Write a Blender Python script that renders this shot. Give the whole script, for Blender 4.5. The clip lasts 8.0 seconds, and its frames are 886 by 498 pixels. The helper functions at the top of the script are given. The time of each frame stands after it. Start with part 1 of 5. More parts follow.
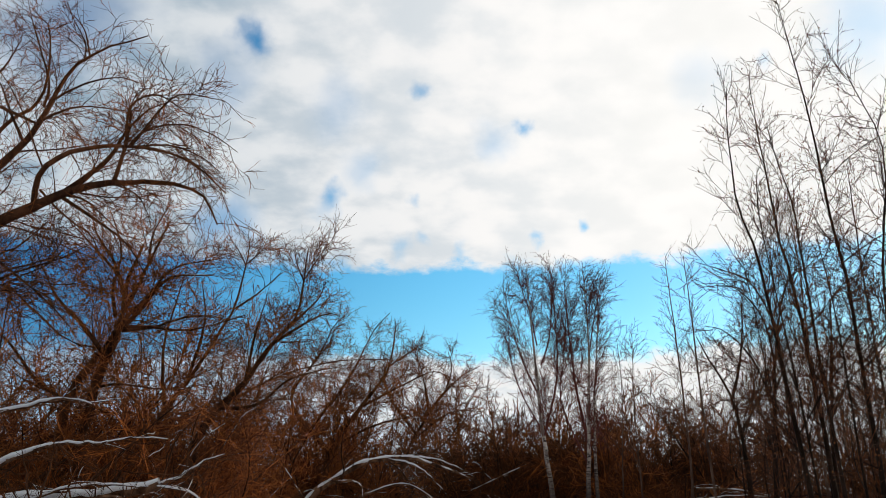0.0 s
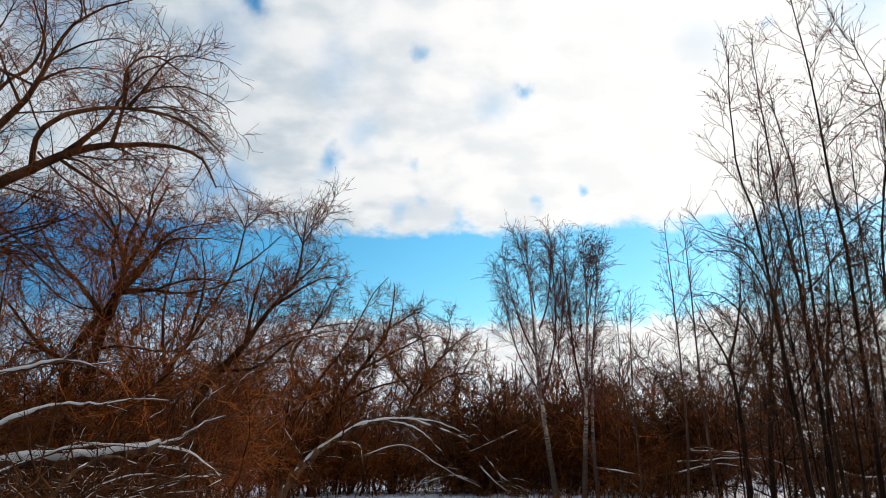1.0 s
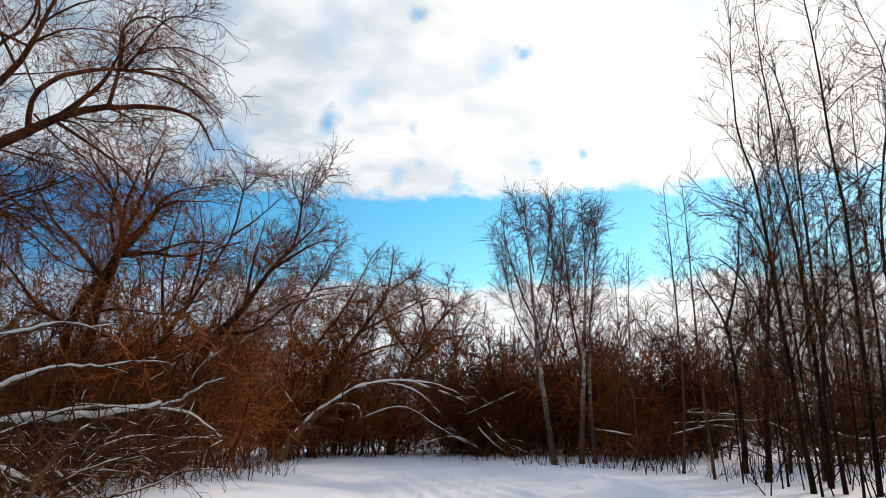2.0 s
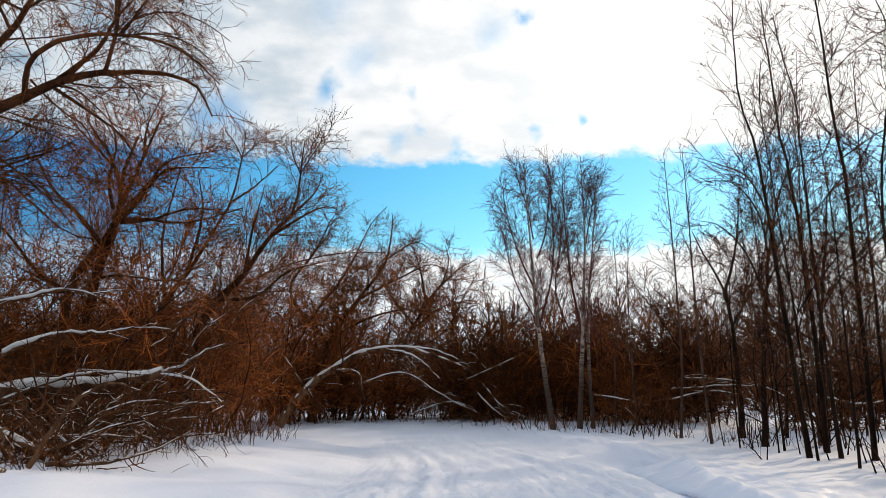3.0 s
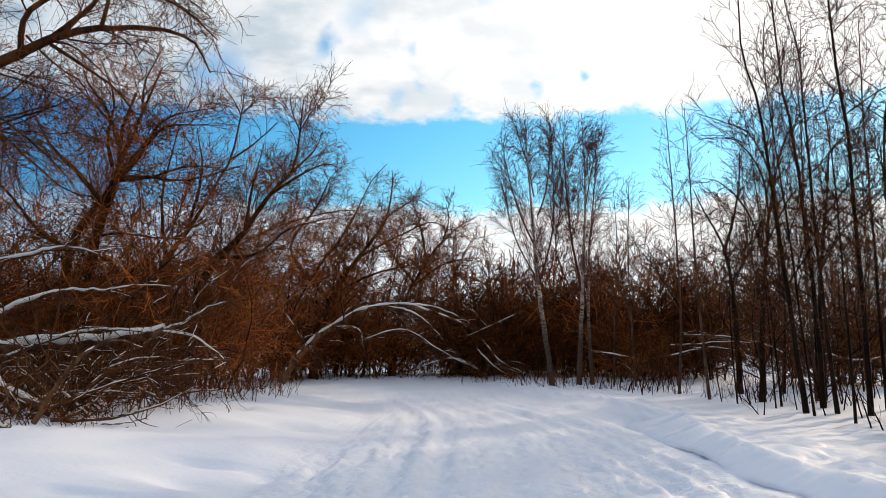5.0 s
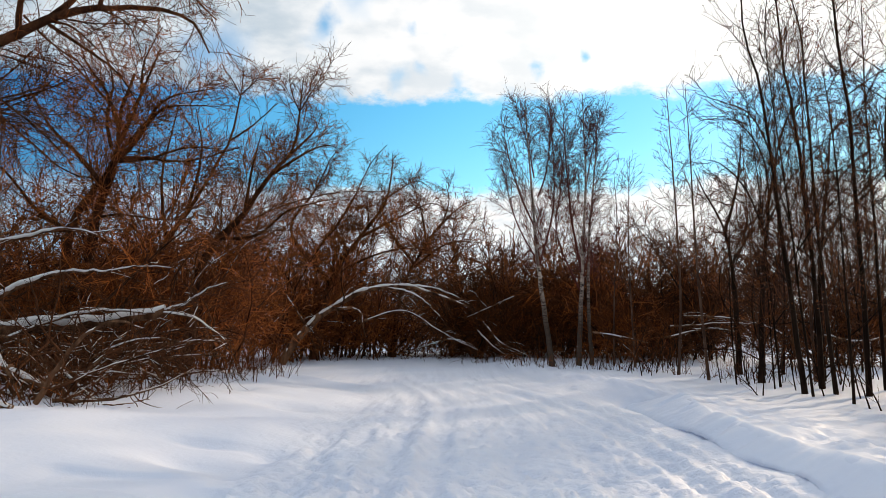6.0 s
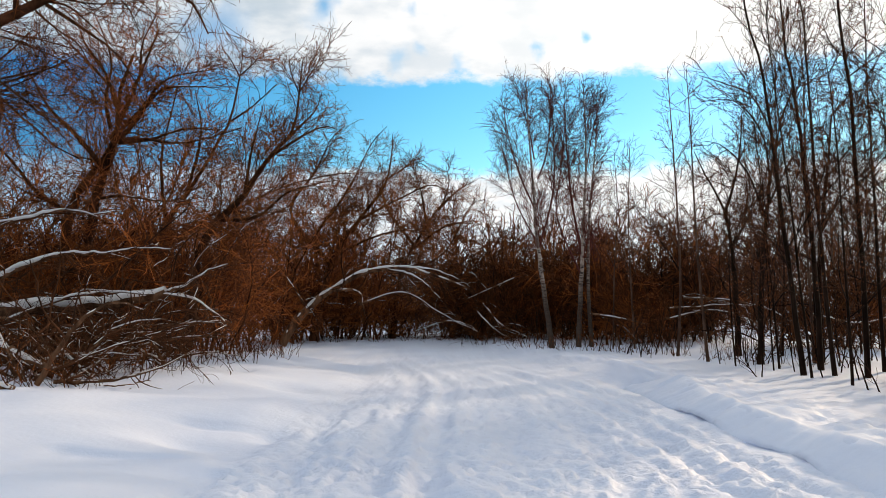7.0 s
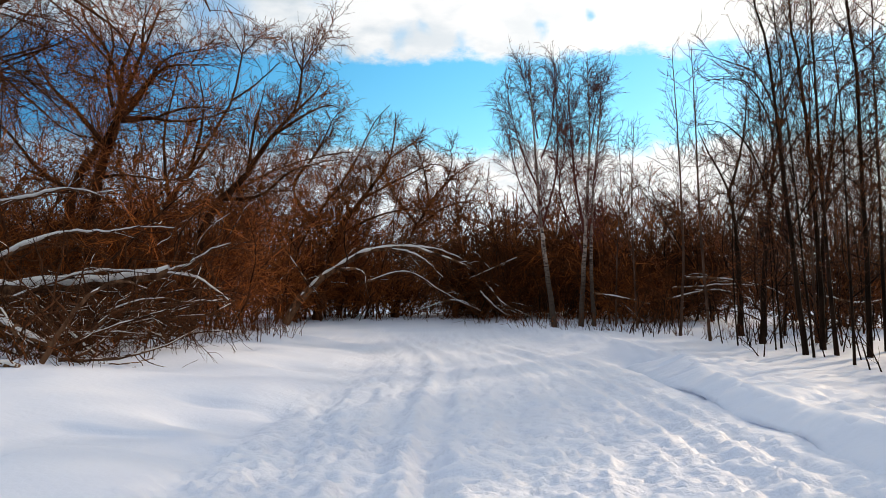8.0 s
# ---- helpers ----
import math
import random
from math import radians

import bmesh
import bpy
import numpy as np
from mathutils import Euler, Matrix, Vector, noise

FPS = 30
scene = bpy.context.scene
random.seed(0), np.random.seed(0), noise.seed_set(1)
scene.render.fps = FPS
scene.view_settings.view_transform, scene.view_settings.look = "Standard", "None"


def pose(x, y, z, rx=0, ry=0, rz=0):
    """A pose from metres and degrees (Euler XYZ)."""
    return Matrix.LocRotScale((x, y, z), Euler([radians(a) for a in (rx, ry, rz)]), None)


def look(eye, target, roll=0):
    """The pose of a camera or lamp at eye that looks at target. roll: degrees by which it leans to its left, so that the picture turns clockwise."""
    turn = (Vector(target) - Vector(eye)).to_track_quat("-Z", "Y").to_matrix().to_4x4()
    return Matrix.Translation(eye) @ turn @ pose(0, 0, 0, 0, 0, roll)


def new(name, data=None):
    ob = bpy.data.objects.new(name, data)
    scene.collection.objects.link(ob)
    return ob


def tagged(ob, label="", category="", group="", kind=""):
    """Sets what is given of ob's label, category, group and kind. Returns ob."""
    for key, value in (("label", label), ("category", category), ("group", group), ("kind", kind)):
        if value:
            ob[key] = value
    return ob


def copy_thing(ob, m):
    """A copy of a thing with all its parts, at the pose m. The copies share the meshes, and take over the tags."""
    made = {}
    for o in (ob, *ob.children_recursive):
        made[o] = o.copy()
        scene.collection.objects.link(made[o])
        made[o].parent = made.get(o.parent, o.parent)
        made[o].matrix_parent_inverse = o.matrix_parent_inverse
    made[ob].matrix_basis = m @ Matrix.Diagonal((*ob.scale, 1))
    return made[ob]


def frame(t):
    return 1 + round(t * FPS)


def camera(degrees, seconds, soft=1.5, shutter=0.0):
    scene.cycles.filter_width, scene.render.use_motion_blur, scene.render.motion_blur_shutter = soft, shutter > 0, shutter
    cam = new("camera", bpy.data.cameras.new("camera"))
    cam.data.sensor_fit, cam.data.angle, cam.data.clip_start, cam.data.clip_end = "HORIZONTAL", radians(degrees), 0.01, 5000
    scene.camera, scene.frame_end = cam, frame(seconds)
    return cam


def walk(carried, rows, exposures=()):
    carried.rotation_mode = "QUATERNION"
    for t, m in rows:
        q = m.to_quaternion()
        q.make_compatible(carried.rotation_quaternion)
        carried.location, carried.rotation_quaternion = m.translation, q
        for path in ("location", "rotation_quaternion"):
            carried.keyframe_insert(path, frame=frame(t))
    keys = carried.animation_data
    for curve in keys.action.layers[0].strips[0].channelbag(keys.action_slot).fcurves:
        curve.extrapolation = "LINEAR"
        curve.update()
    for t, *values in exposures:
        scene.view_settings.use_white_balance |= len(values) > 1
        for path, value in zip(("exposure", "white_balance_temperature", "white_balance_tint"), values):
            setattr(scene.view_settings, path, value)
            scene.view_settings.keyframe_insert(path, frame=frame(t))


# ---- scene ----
cam = camera(55.0, 8.0, soft=0.5)
EYE = 1.6
# seconds, yaw, pitch, roll: a standing person tilts the camera down
ROWS = [
    (0, 0.000, 16.178, 0.065),
    (0.5, -0.019, 15.040, -0.069),
    (1, -0.056, 13.761, -0.149),
    (1.5, -0.125, 12.527, -0.190),
    (3, -0.193, 9.035, -0.159),
    (3.5, -0.198, 8.172, -0.124),
    (4, -0.190, 7.391, -0.141),
    (4.5, -0.187, 6.788, -0.125),
    (6, -0.172, 4.917, -0.121),
    (6.5, -0.181, 4.322, -0.118),
    (7, -0.174, 3.686, -0.140),
    (7.5, -0.046, 3.083, -0.183),
    (8, 0.022, 2.292, -0.236),
]


def aim(yaw, pitch, roll):
    """The camera at eye height, turned by yaw, then tilted, then rolled."""
    turn = pose(0, 0, 0, 0, 0, yaw) @ pose(0, 0, 0, pitch) @ pose(0, 0, 0, 0, roll)
    return pose(0, 0, EYE) @ turn @ pose(0, 0, 0, 90)


walk(cam, [(t, aim(yaw, pitch, roll)) for t, yaw, pitch, roll in ROWS], exposures=[(0.0, -0.2), (1.5, -0.05), (3.5, 0.0), (8.0, 0.0)])

# ---- light ----
SUN_AZ, SUN_EL = 44.0, 22.0  # degrees to the right of straight ahead, and above the horizon
sun_way = Vector((math.sin(radians(SUN_AZ)) * math.cos(radians(SUN_EL)), math.cos(radians(SUN_AZ)) * math.cos(radians(SUN_EL)), math.sin(radians(SUN_EL))))
sun_data = bpy.data.lights.new("sun", "SUN")
sun_data.energy, sun_data.angle, sun_data.color = 3.7, radians(1.8), (1.0, 0.77, 0.52)
sun = new("sun", sun_data)
sun.matrix_world = look(sun_way * 300, (0, 0, 0))


class Graph:
    """Short hand for shader nodes."""

    def __init__(self, tree):
        self.tree = tree
        tree.nodes.clear()

    def add(self, kind):
        return self.tree.nodes.new(kind)

    def plug(self, value, socket):
        if isinstance(value, bpy.types.NodeSocket):
            self.tree.links.new(value, socket)
        else:
            socket.default_value = value

    def math(self, op, a, b=0.0, c=0.0):
        node = self.add("ShaderNodeMath")
        node.operation = op
        for value, socket in zip((a, b, c), node.inputs):
            self.plug(value, socket)
        return node.outputs[0]

    def ramp(self, value, a, b, lo=0.0, hi=1.0, smooth=True):
        node = self.add("ShaderNodeMapRange")
        node.interpolation_type = "SMOOTHSTEP" if smooth else "LINEAR"
        for v, socket in zip((value, a, b, lo, hi), node.inputs):
            self.plug(v, socket)
        return node.outputs[0]

    def mix(self, fac, a, b, blend="MIX"):
        node = self.add("ShaderNodeMix")
        node.data_type, node.blend_type = "RGBA", blend
        self.plug(fac, node.inputs[0])
        for v, socket in zip((a, b), (node.inputs[6], node.inputs[7])):
            self.plug((*v, 1.0) if isinstance(v, tuple) and len(v) == 3 else v, socket)
        return node.outputs[2]

    def noise(self, vector, scale, detail=4.0, rough=0.55, stretch=None):
        if stretch:
            m = self.add("ShaderNodeMapping")
            self.plug(vector, m.inputs["Vector"])
            m.inputs["Scale"].default_value = stretch
            vector = m.outputs[0]
        node = self.add("ShaderNodeTexNoise")
        self.plug(vector, node.inputs["Vector"])
        node.inputs["Scale"].default_value, node.inputs["Detail"].default_value, node.inputs["Roughness"].default_value = scale, detail, rough
        return node.outputs[0]


# ---- sky: a broken deck of cloud over a clear band, with a low bank under it ----
world = bpy.data.worlds.new("world")
scene.world = world
world.use_nodes = True
g = Graph(world.node_tree)
way = g.add("ShaderNodeTexCoord").outputs["Generated"]
sep = g.add("ShaderNodeSeparateXYZ")
g.plug(way, sep.inputs[0])
wx, wy, wz = sep.outputs
sky = g.add("ShaderNodeTexSky")
sky.sky_type, sky.sun_disc, sky.sun_elevation, sky.sun_rotation = "NISHITA", False, radians(SUN_EL), radians(SUN_AZ)
sky.air_density, sky.dust_density, sky.ozone_density = 1.0, 0.3, 2.0
hue = g.add("ShaderNodeHueSaturation")
g.plug(sky.outputs[0], hue.inputs["Color"])
hue.inputs["Hue"].default_value, hue.inputs["Saturation"].default_value, hue.inputs["Value"].default_value = 0.487, 1.38, 1.3
blue = g.mix(1.0, hue.outputs[0], (0.10, 0.13, 0.13), "MULTIPLY")
aside = g.add("ShaderNodeVectorMath")
aside.operation = "DOT_PRODUCT"
g.plug(way, aside.inputs[0])
aside.inputs[1].default_value = sun_way
deep = g.ramp(aside.outputs["Value"], 0.35, 0.80)
blue = g.mix(deep, g.mix(1.0, blue, (0.42, 0.52, 0.68), "MULTIPLY"), blue)
# the deck: puffs with thin places between them, and the gaps through which the blue shows
den = g.math("ADD", g.math("MAXIMUM", wz, 0.0), 0.22)
flat = g.add("ShaderNodeCombineXYZ")
g.plug(g.math("DIVIDE", wx, den), flat.inputs[0])
g.plug(g.math("DIVIDE", wy, den), flat.inputs[1])
puffs = g.noise(flat.outputs[0], 7.5, 5.0, 0.5)
broad = g.noise(flat.outputs[0], 2.2, 3.0, 0.5)
edge = g.noise(way, 20.0, 6.0, 0.64, (1.0, 1.0, 1.7))
height = g.math("ADD", wz, g.math("MULTIPLY_ADD", edge, 0.055, -0.0275))
deck = g.ramp(height, 0.250, 0.270)
warp = g.add("ShaderNodeTexNoise")
g.plug(way, warp.inputs["Vector"])
warp.inputs["Scale"].default_value, warp.inputs["Detail"].default_value = 26.0, 4.0
bent = g.add("ShaderNodeVectorMath")
bent.operation = "MULTIPLY_ADD"
g.plug(warp.outputs["Color"], bent.inputs[0])
bent.inputs[1].default_value = (0.049, 0.049, 0.049)
g.plug(way, bent.inputs[2])
GAPS = [
    ((-0.2104, 0.8451, 0.4914), 0.024, 0.95), ((0.0923, 0.9085, 0.4076), 0.014, 0.9), ((0.0566, 0.917, 0.395), 0.03, 0.35), ((-0.1275, 0.9341, 0.3334), 0.017, 0.8),
    ((-0.1373, 0.9378, 0.3188), 0.018, 0.30), ((-0.0274, 0.8914, 0.4523), 0.014, 0.6), ((0.1593, 0.9422, 0.2947), 0.009, 0.8), ((0.1082, 0.9504, 0.2917), 0.009, 0.6),
    ((-0.0325, 0.9431, 0.331), 0.008, 0.4), ((-0.1196, 0.8944, 0.4309), 0.04, 0.35), ((-0.2426, 0.86, 0.4489), 0.05, 0.4), ((-0.3757, 0.7869, 0.4895), 0.075, 0.65),
    ((-0.4235, 0.7866, 0.4494), 0.06, 0.4), ((0.432, 0.7731, 0.4644), 0.06, 0.5), ((0.3497, 0.8207, 0.4519), 0.012, 0.4), ((0.2846, 0.8498, 0.4436), 0.04, 0.2),
    ((-0.0948, 0.9255, 0.3667), 0.03, 0.35), ((-0.2348, 0.9254, 0.2975), 0.035, 0.6), ((-0.2649, 0.916, 0.3012), 0.03, 0.7), ((-0.0491, 0.9586, 0.2803), 0.018, 0.42),
    ((-0.0193, 0.9577, 0.287), 0.012, 0.36), ((0.0206, 0.9596, 0.2806), 0.014, 0.42), ((-0.1853, 0.9485, 0.257), 0.02, 0.30)]
for towards, reach, clear in GAPS:
    off = g.add("ShaderNodeVectorMath")
    off.operation = "DISTANCE"
    g.plug(bent.outputs[0], off.inputs[0])
    off.inputs[1].default_value = [v + 0.0245 for v in towards]
    deck = g.math("MULTIPLY", deck, g.ramp(off.outputs["Value"], reach * 1.25, 0.0, 1.0, 1.0 - clear))
low = g.math("MULTIPLY", g.ramp(height, 0.165, 0.145), g.ramp(wx, -0.45, -0.12, 0.65, 1.0))
cover = g.math("MAXIMUM", deck, low)
towards_sun = aside.outputs["Value"]
veil = g.ramp(towards_sun, 0.40, 0.85)
front = g.ramp(towards_sun, 0.25, -0.35)
bright = g.ramp(towards_sun, 0.74, 0.93)
glare = g.ramp(towards_sun, 0.970, 0.996)
body = g.math("MULTIPLY_ADD", puffs, 0.8, g.math("MULTIPLY", broad, 0.5))
shade = g.ramp(body, 0.50, 0.76, 0.0, 1.0)
white = g.mix(veil, (0.69, 0.76, 0.82), (1.12, 1.10, 1.08))
white = g.mix(front, white, (0.86, 0.92, 1.0))
white = g.mix(bright, white, (1.18, 1.16, 1.13))
white = g.mix(glare, white, (2.4, 2.2, 2.0))
grey = g.mix(veil, (0.30, 0.43, 0.55), (0.88, 0.92, 0.95))
grey = g.mix(front, grey, (0.66, 0.74, 0.84))
grey = g.mix(bright, grey, (1.10, 1.09, 1.06))
grey = g.mix(glare, grey, (2.0, 1.9, 1.75))
final = g.mix(cover, blue, g.mix(shade, grey, white))
back = g.add("ShaderNodeBackground")
g.plug(final, back.inputs["Color"])
back.inputs["Strength"].default_value = 1.0
out = g.add("ShaderNodeOutputWorld")
g.plug(back.outputs[0], out.inputs["Surface"])


# ---- materials ----
def surface(name, build, rough=0.8, bump=None, bump_depth=0.01, spec=0.3):
    mat = bpy.data.materials.new(name)
    mat.use_nodes = True
    g = Graph(mat.node_tree)
    place = g.add("ShaderNodeTexCoord").outputs["Object"]
    bsdf = g.add("ShaderNodeBsdfPrincipled")
    g.plug(build(g, place), bsdf.inputs["Base Color"])
    bsdf.inputs["Roughness"].default_value = rough
    bsdf.inputs["Specular IOR Level"].default_value = spec
    if bump:
        b = g.add("ShaderNodeBump")
        b.inputs["Distance"].default_value = bump_depth
        g.plug(bump(g, place), b.inputs["Height"])
        g.plug(b.outputs[0], bsdf.inputs["Normal"])
    o = g.add("ShaderNodeOutputMaterial")
    g.plug(bsdf.outputs[0], o.inputs["Surface"])
    return mat, bsdf


def bark_colour(dark, light, scale=3.0):
    def build(g, place):
        vary = g.add("ShaderNodeObjectInfo").outputs["Random"]
        n = g.noise(place, scale, 5.0, 0.65, (1, 1, 0.35))
        c = g.mix(g.ramp(n, 0.35, 0.68), dark, light)
        return g.mix(g.ramp(vary, 0, 1, 0.0, 0.35), c, tuple(v * 0.6 for v in dark))
    return build


def twig_colour(dark, light):
    def build(g, place):
        vary = g.add("ShaderNodeNewGeometry").outputs["Random Per Island"]
        n = g.noise(place, 0.7, 2.0)
        return g.mix(g.math("MULTIPLY", g.math("POWER", vary, 2.2), g.ramp(n, 0.3, 0.7, 0.5, 1.3)), dark, light)
    return build


def bark_bump(scale):
    return lambda g, place: g.noise(place, scale, 6.0, 0.7, (1, 1, 0.25))


def birch_colour(g, place):
    bands = g.noise(place, 9.0, 4.0, 0.7, (0.5, 0.5, 2.5))
    blot = g.noise(place, 2.2, 3.0, 0.6)
    sep = g.add("ShaderNodeSeparateXYZ")
    g.plug(place, sep.inputs[0])
    c = g.mix(g.ramp(bands, 0.47, 0.56), (0.45, 0.345, 0.275), (0.03, 0.022, 0.018))
    c = g.mix(g.ramp(blot, 0.52, 0.66), c, (0.15, 0.10, 0.075))
    rough_foot = g.math("SUBTRACT", 0.95, g.ramp(g.math("MULTIPLY_ADD", blot, 2.0, sep.outputs[2]), 2.2, 4.2, 0.0, 0.95))
    return g.mix(rough_foot, c, (0.045, 0.028, 0.018))


BARK_WILLOW, _ = surface("willow_bark", bark_colour((0.028, 0.0115, 0.005), (0.135, 0.052, 0.022)), 0.9, bark_bump(14.0), 0.02, 0.06)
BARK_ASPEN, _ = surface("aspen_bark", bark_colour((0.010, 0.0055, 0.0035), (0.038, 0.020, 0.012)), 0.85, bark_bump(18.0), 0.012, 0.04)
BARK_DEAD, _ = surface("weathered_dead_wood", bark_colour((0.050, 0.022, 0.010), (0.23, 0.118, 0.062), 5.0), 0.9, bark_bump(10.0), 0.02, 0.06)
BARK_BIRCH, _ = surface("birch_bark", birch_colour, 0.75, bark_bump(12.0), 0.01, 0.2)
TWIG_RED, _ = surface("willow_twig", twig_colour((0.075, 0.022, 0.005), (0.50, 0.138, 0.026)), 0.75, spec=0.08)
TWIG_GREY, _ = surface("grey_twig", twig_colour((0.036, 0.011, 0.003), (0.20, 0.057, 0.012)), 0.75, spec=0.05)
TWIG_DARK, _ = surface("dark_willow_twig", twig_colour((0.050, 0.016, 0.005), (0.38, 0.108, 0.024)), 0.75, spec=0.05)
TWIG_ASPEN, _ = surface("aspen_twig", twig_colour((0.026, 0.009, 0.0035), (0.16, 0.048, 0.014)), 0.75, spec=0.05)
BARK_POLE, _ = surface("young_aspen_bark", bark_colour((0.045, 0.022, 0.014), (0.15, 0.085, 0.055)), 0.85, bark_bump(18.0), 0.01, 0.06)
TWIG_BIRCH, _ = surface("birch_twig", twig_colour((0.060, 0.019, 0.015), (0.22, 0.064, 0.048)), 0.7, spec=0.05)
LEAF_DEAD, _ = surface("withered_leaf", twig_colour((0.12, 0.036, 0.009), (0.34, 0.115, 0.030)), 0.8, spec=0.1)


def snow_colour(g, place):
    n = g.noise(place, 0.35, 4.0, 0.6)
    m = g.noise(place, 5.0, 4.0, 0.6)
    c = g.mix(g.ramp(n, 0.3, 0.7), (0.60, 0.64, 0.76), (0.67, 0.702, 0.80))
    return g.mix(g.ramp(m, 0.60, 0.75, 0.0, 0.25), c, (0.63, 0.66, 0.74))


def snow_bump(g, place):
    """Fine crumbs where it is trodden, nearly smooth on the banks."""
    sep = g.add("ShaderNodeSeparateXYZ")
    g.plug(place, sep.inputs[0])
    trodden = g.math("MULTIPLY", g.ramp(sep.outputs[0], -2.5, -1.6), g.ramp(sep.outputs[0], 3.9, 3.3))
    a = g.noise(place, 9.0, 5.0, 0.6)
    b = g.noise(place, 60.0, 3.0, 0.6)
    return g.math("MULTIPLY", g.math("MULTIPLY_ADD", b, 0.10, a), g.math("MULTIPLY_ADD", trodden, 0.75, 0.25))


SNOW, _ = surface("snow", snow_colour, 0.6, snow_bump, 0.030, 0.25)
SNOW_CAP, _ = surface("clinging_snow", lambda g, p: g.mix(g.noise(p, 6.0, 3.0), (0.50, 0.46, 0.43), (0.78, 0.74, 0.70)), 0.6, spec=0.3)


# ---- mesh kit ----
def fast_mesh(name, verts, faces, material, smooth=True):
    """A mesh from arrays: verts (n, 3), and faces, a list of arrays (m, 3) or (m, 4)."""
    me = bpy.data.meshes.new(name)
    faces = [f for f in faces if len(f)]
    me.vertices.add(len(verts))
    me.vertices.foreach_set("co", np.ascontiguousarray(verts, dtype=np.float32).ravel())
    loops = np.concatenate([f.ravel() for f in faces]).astype(np.int32)
    sizes = np.concatenate([np.full(len(f), f.shape[1]) for f in faces])
    starts = np.concatenate([[0], np.cumsum(sizes)[:-1]]).astype(np.int32)
    me.loops.add(len(loops))
    me.loops.foreach_set("vertex_index", loops)
    me.polygons.add(len(sizes))
    me.polygons.foreach_set("loop_start", starts)
    me.polygons.foreach_set("use_smooth", np.full(len(sizes), smooth))
    me.update(calc_edges=True)
    me.validate()
    me.materials.append(material)
    return me


def unit(v):
    return v / np.maximum(np.linalg.norm(v, axis=-1, keepdims=True), 1e-9)


def tubes(lines, radii, sides, lift=None, flat=1.0):
    """Tubes round polylines: lines (n, k, 3), radii (n, k). Returns verts and quads; the tips are closed by their taper."""
    n, k, _ = lines.shape
    tang = unit(np.gradient(lines, axis=1))
    ref = np.where(np.abs(tang[:, :1, 2:3]) > 0.8, np.array([1.0, 0, 0]), np.array([0, 0, 1.0]))
    a = unit(np.cross(tang, np.broadcast_to(ref, tang.shape)))
    b = np.cross(a, tang)
    angle = np.arange(sides) / sides * 2 * np.pi
    ring = a[:, :, None] * np.cos(angle)[None, None, :, None] + flat * b[:, :, None] * np.sin(angle)[None, None, :, None]
    verts = lines[:, :, None] + ring * radii[:, :, None, None]
    if lift is not None:
        verts[..., 2] += lift[:, :, None]
    base = (np.arange(n) * k * sides)[:, None, None]
    row = (np.arange(k - 1) * sides)[None, :, None]
    s = np.arange(sides)[None, None, :]
    s2 = (s + 1) % sides
    quads = np.stack([base + row + s, base + row + s2, base + row + sides + s2, base + row + sides + s], -1).reshape(-1, 4)
    return verts.reshape(-1, 3), quads


def bundle(name, sets, material):
    """One mesh of several sets of tubes: (lines, radii, sides)."""
    vs, fs, n = [], [], 0
    for lines, radii, sides in sets:
        if len(lines) == 0:
            continue
        v, f = tubes(lines, radii, sides)
        vs.append(v)
        fs.append(f + n)
        n += len(v)
    return fast_mesh(name, np.concatenate(vs), fs, material)


def curve_through(points, k, rng=None, shake=0.0):
    """k points along a smooth curve through the given ones."""
    p = np.array(points, float)
    seg = np.concatenate([[0], np.cumsum(np.linalg.norm(np.diff(p, axis=0), axis=1))])
    q = np.concatenate([[2 * p[0] - p[1]], p, [2 * p[-1] - p[-2]]])
    out = []
    for s in np.linspace(0, seg[-1], k):
        i = min(np.searchsorted(seg, s, side="right") - 1, len(p) - 2)
        t = (s - seg[i]) / max(seg[i + 1] - seg[i], 1e-9)
        a, b, c, d = q[i], q[i + 1], q[i + 2], q[i + 3]
        out.append(0.5 * (2 * b + (c - a) * t + (2 * a - 5 * b + 4 * c - d) * t * t + (3 * b - a - 3 * c + d) * t ** 3))
    out = np.array(out)
    if rng is not None:
        out[1:] += rng.normal(0, shake, (k - 1, 3))
    return out


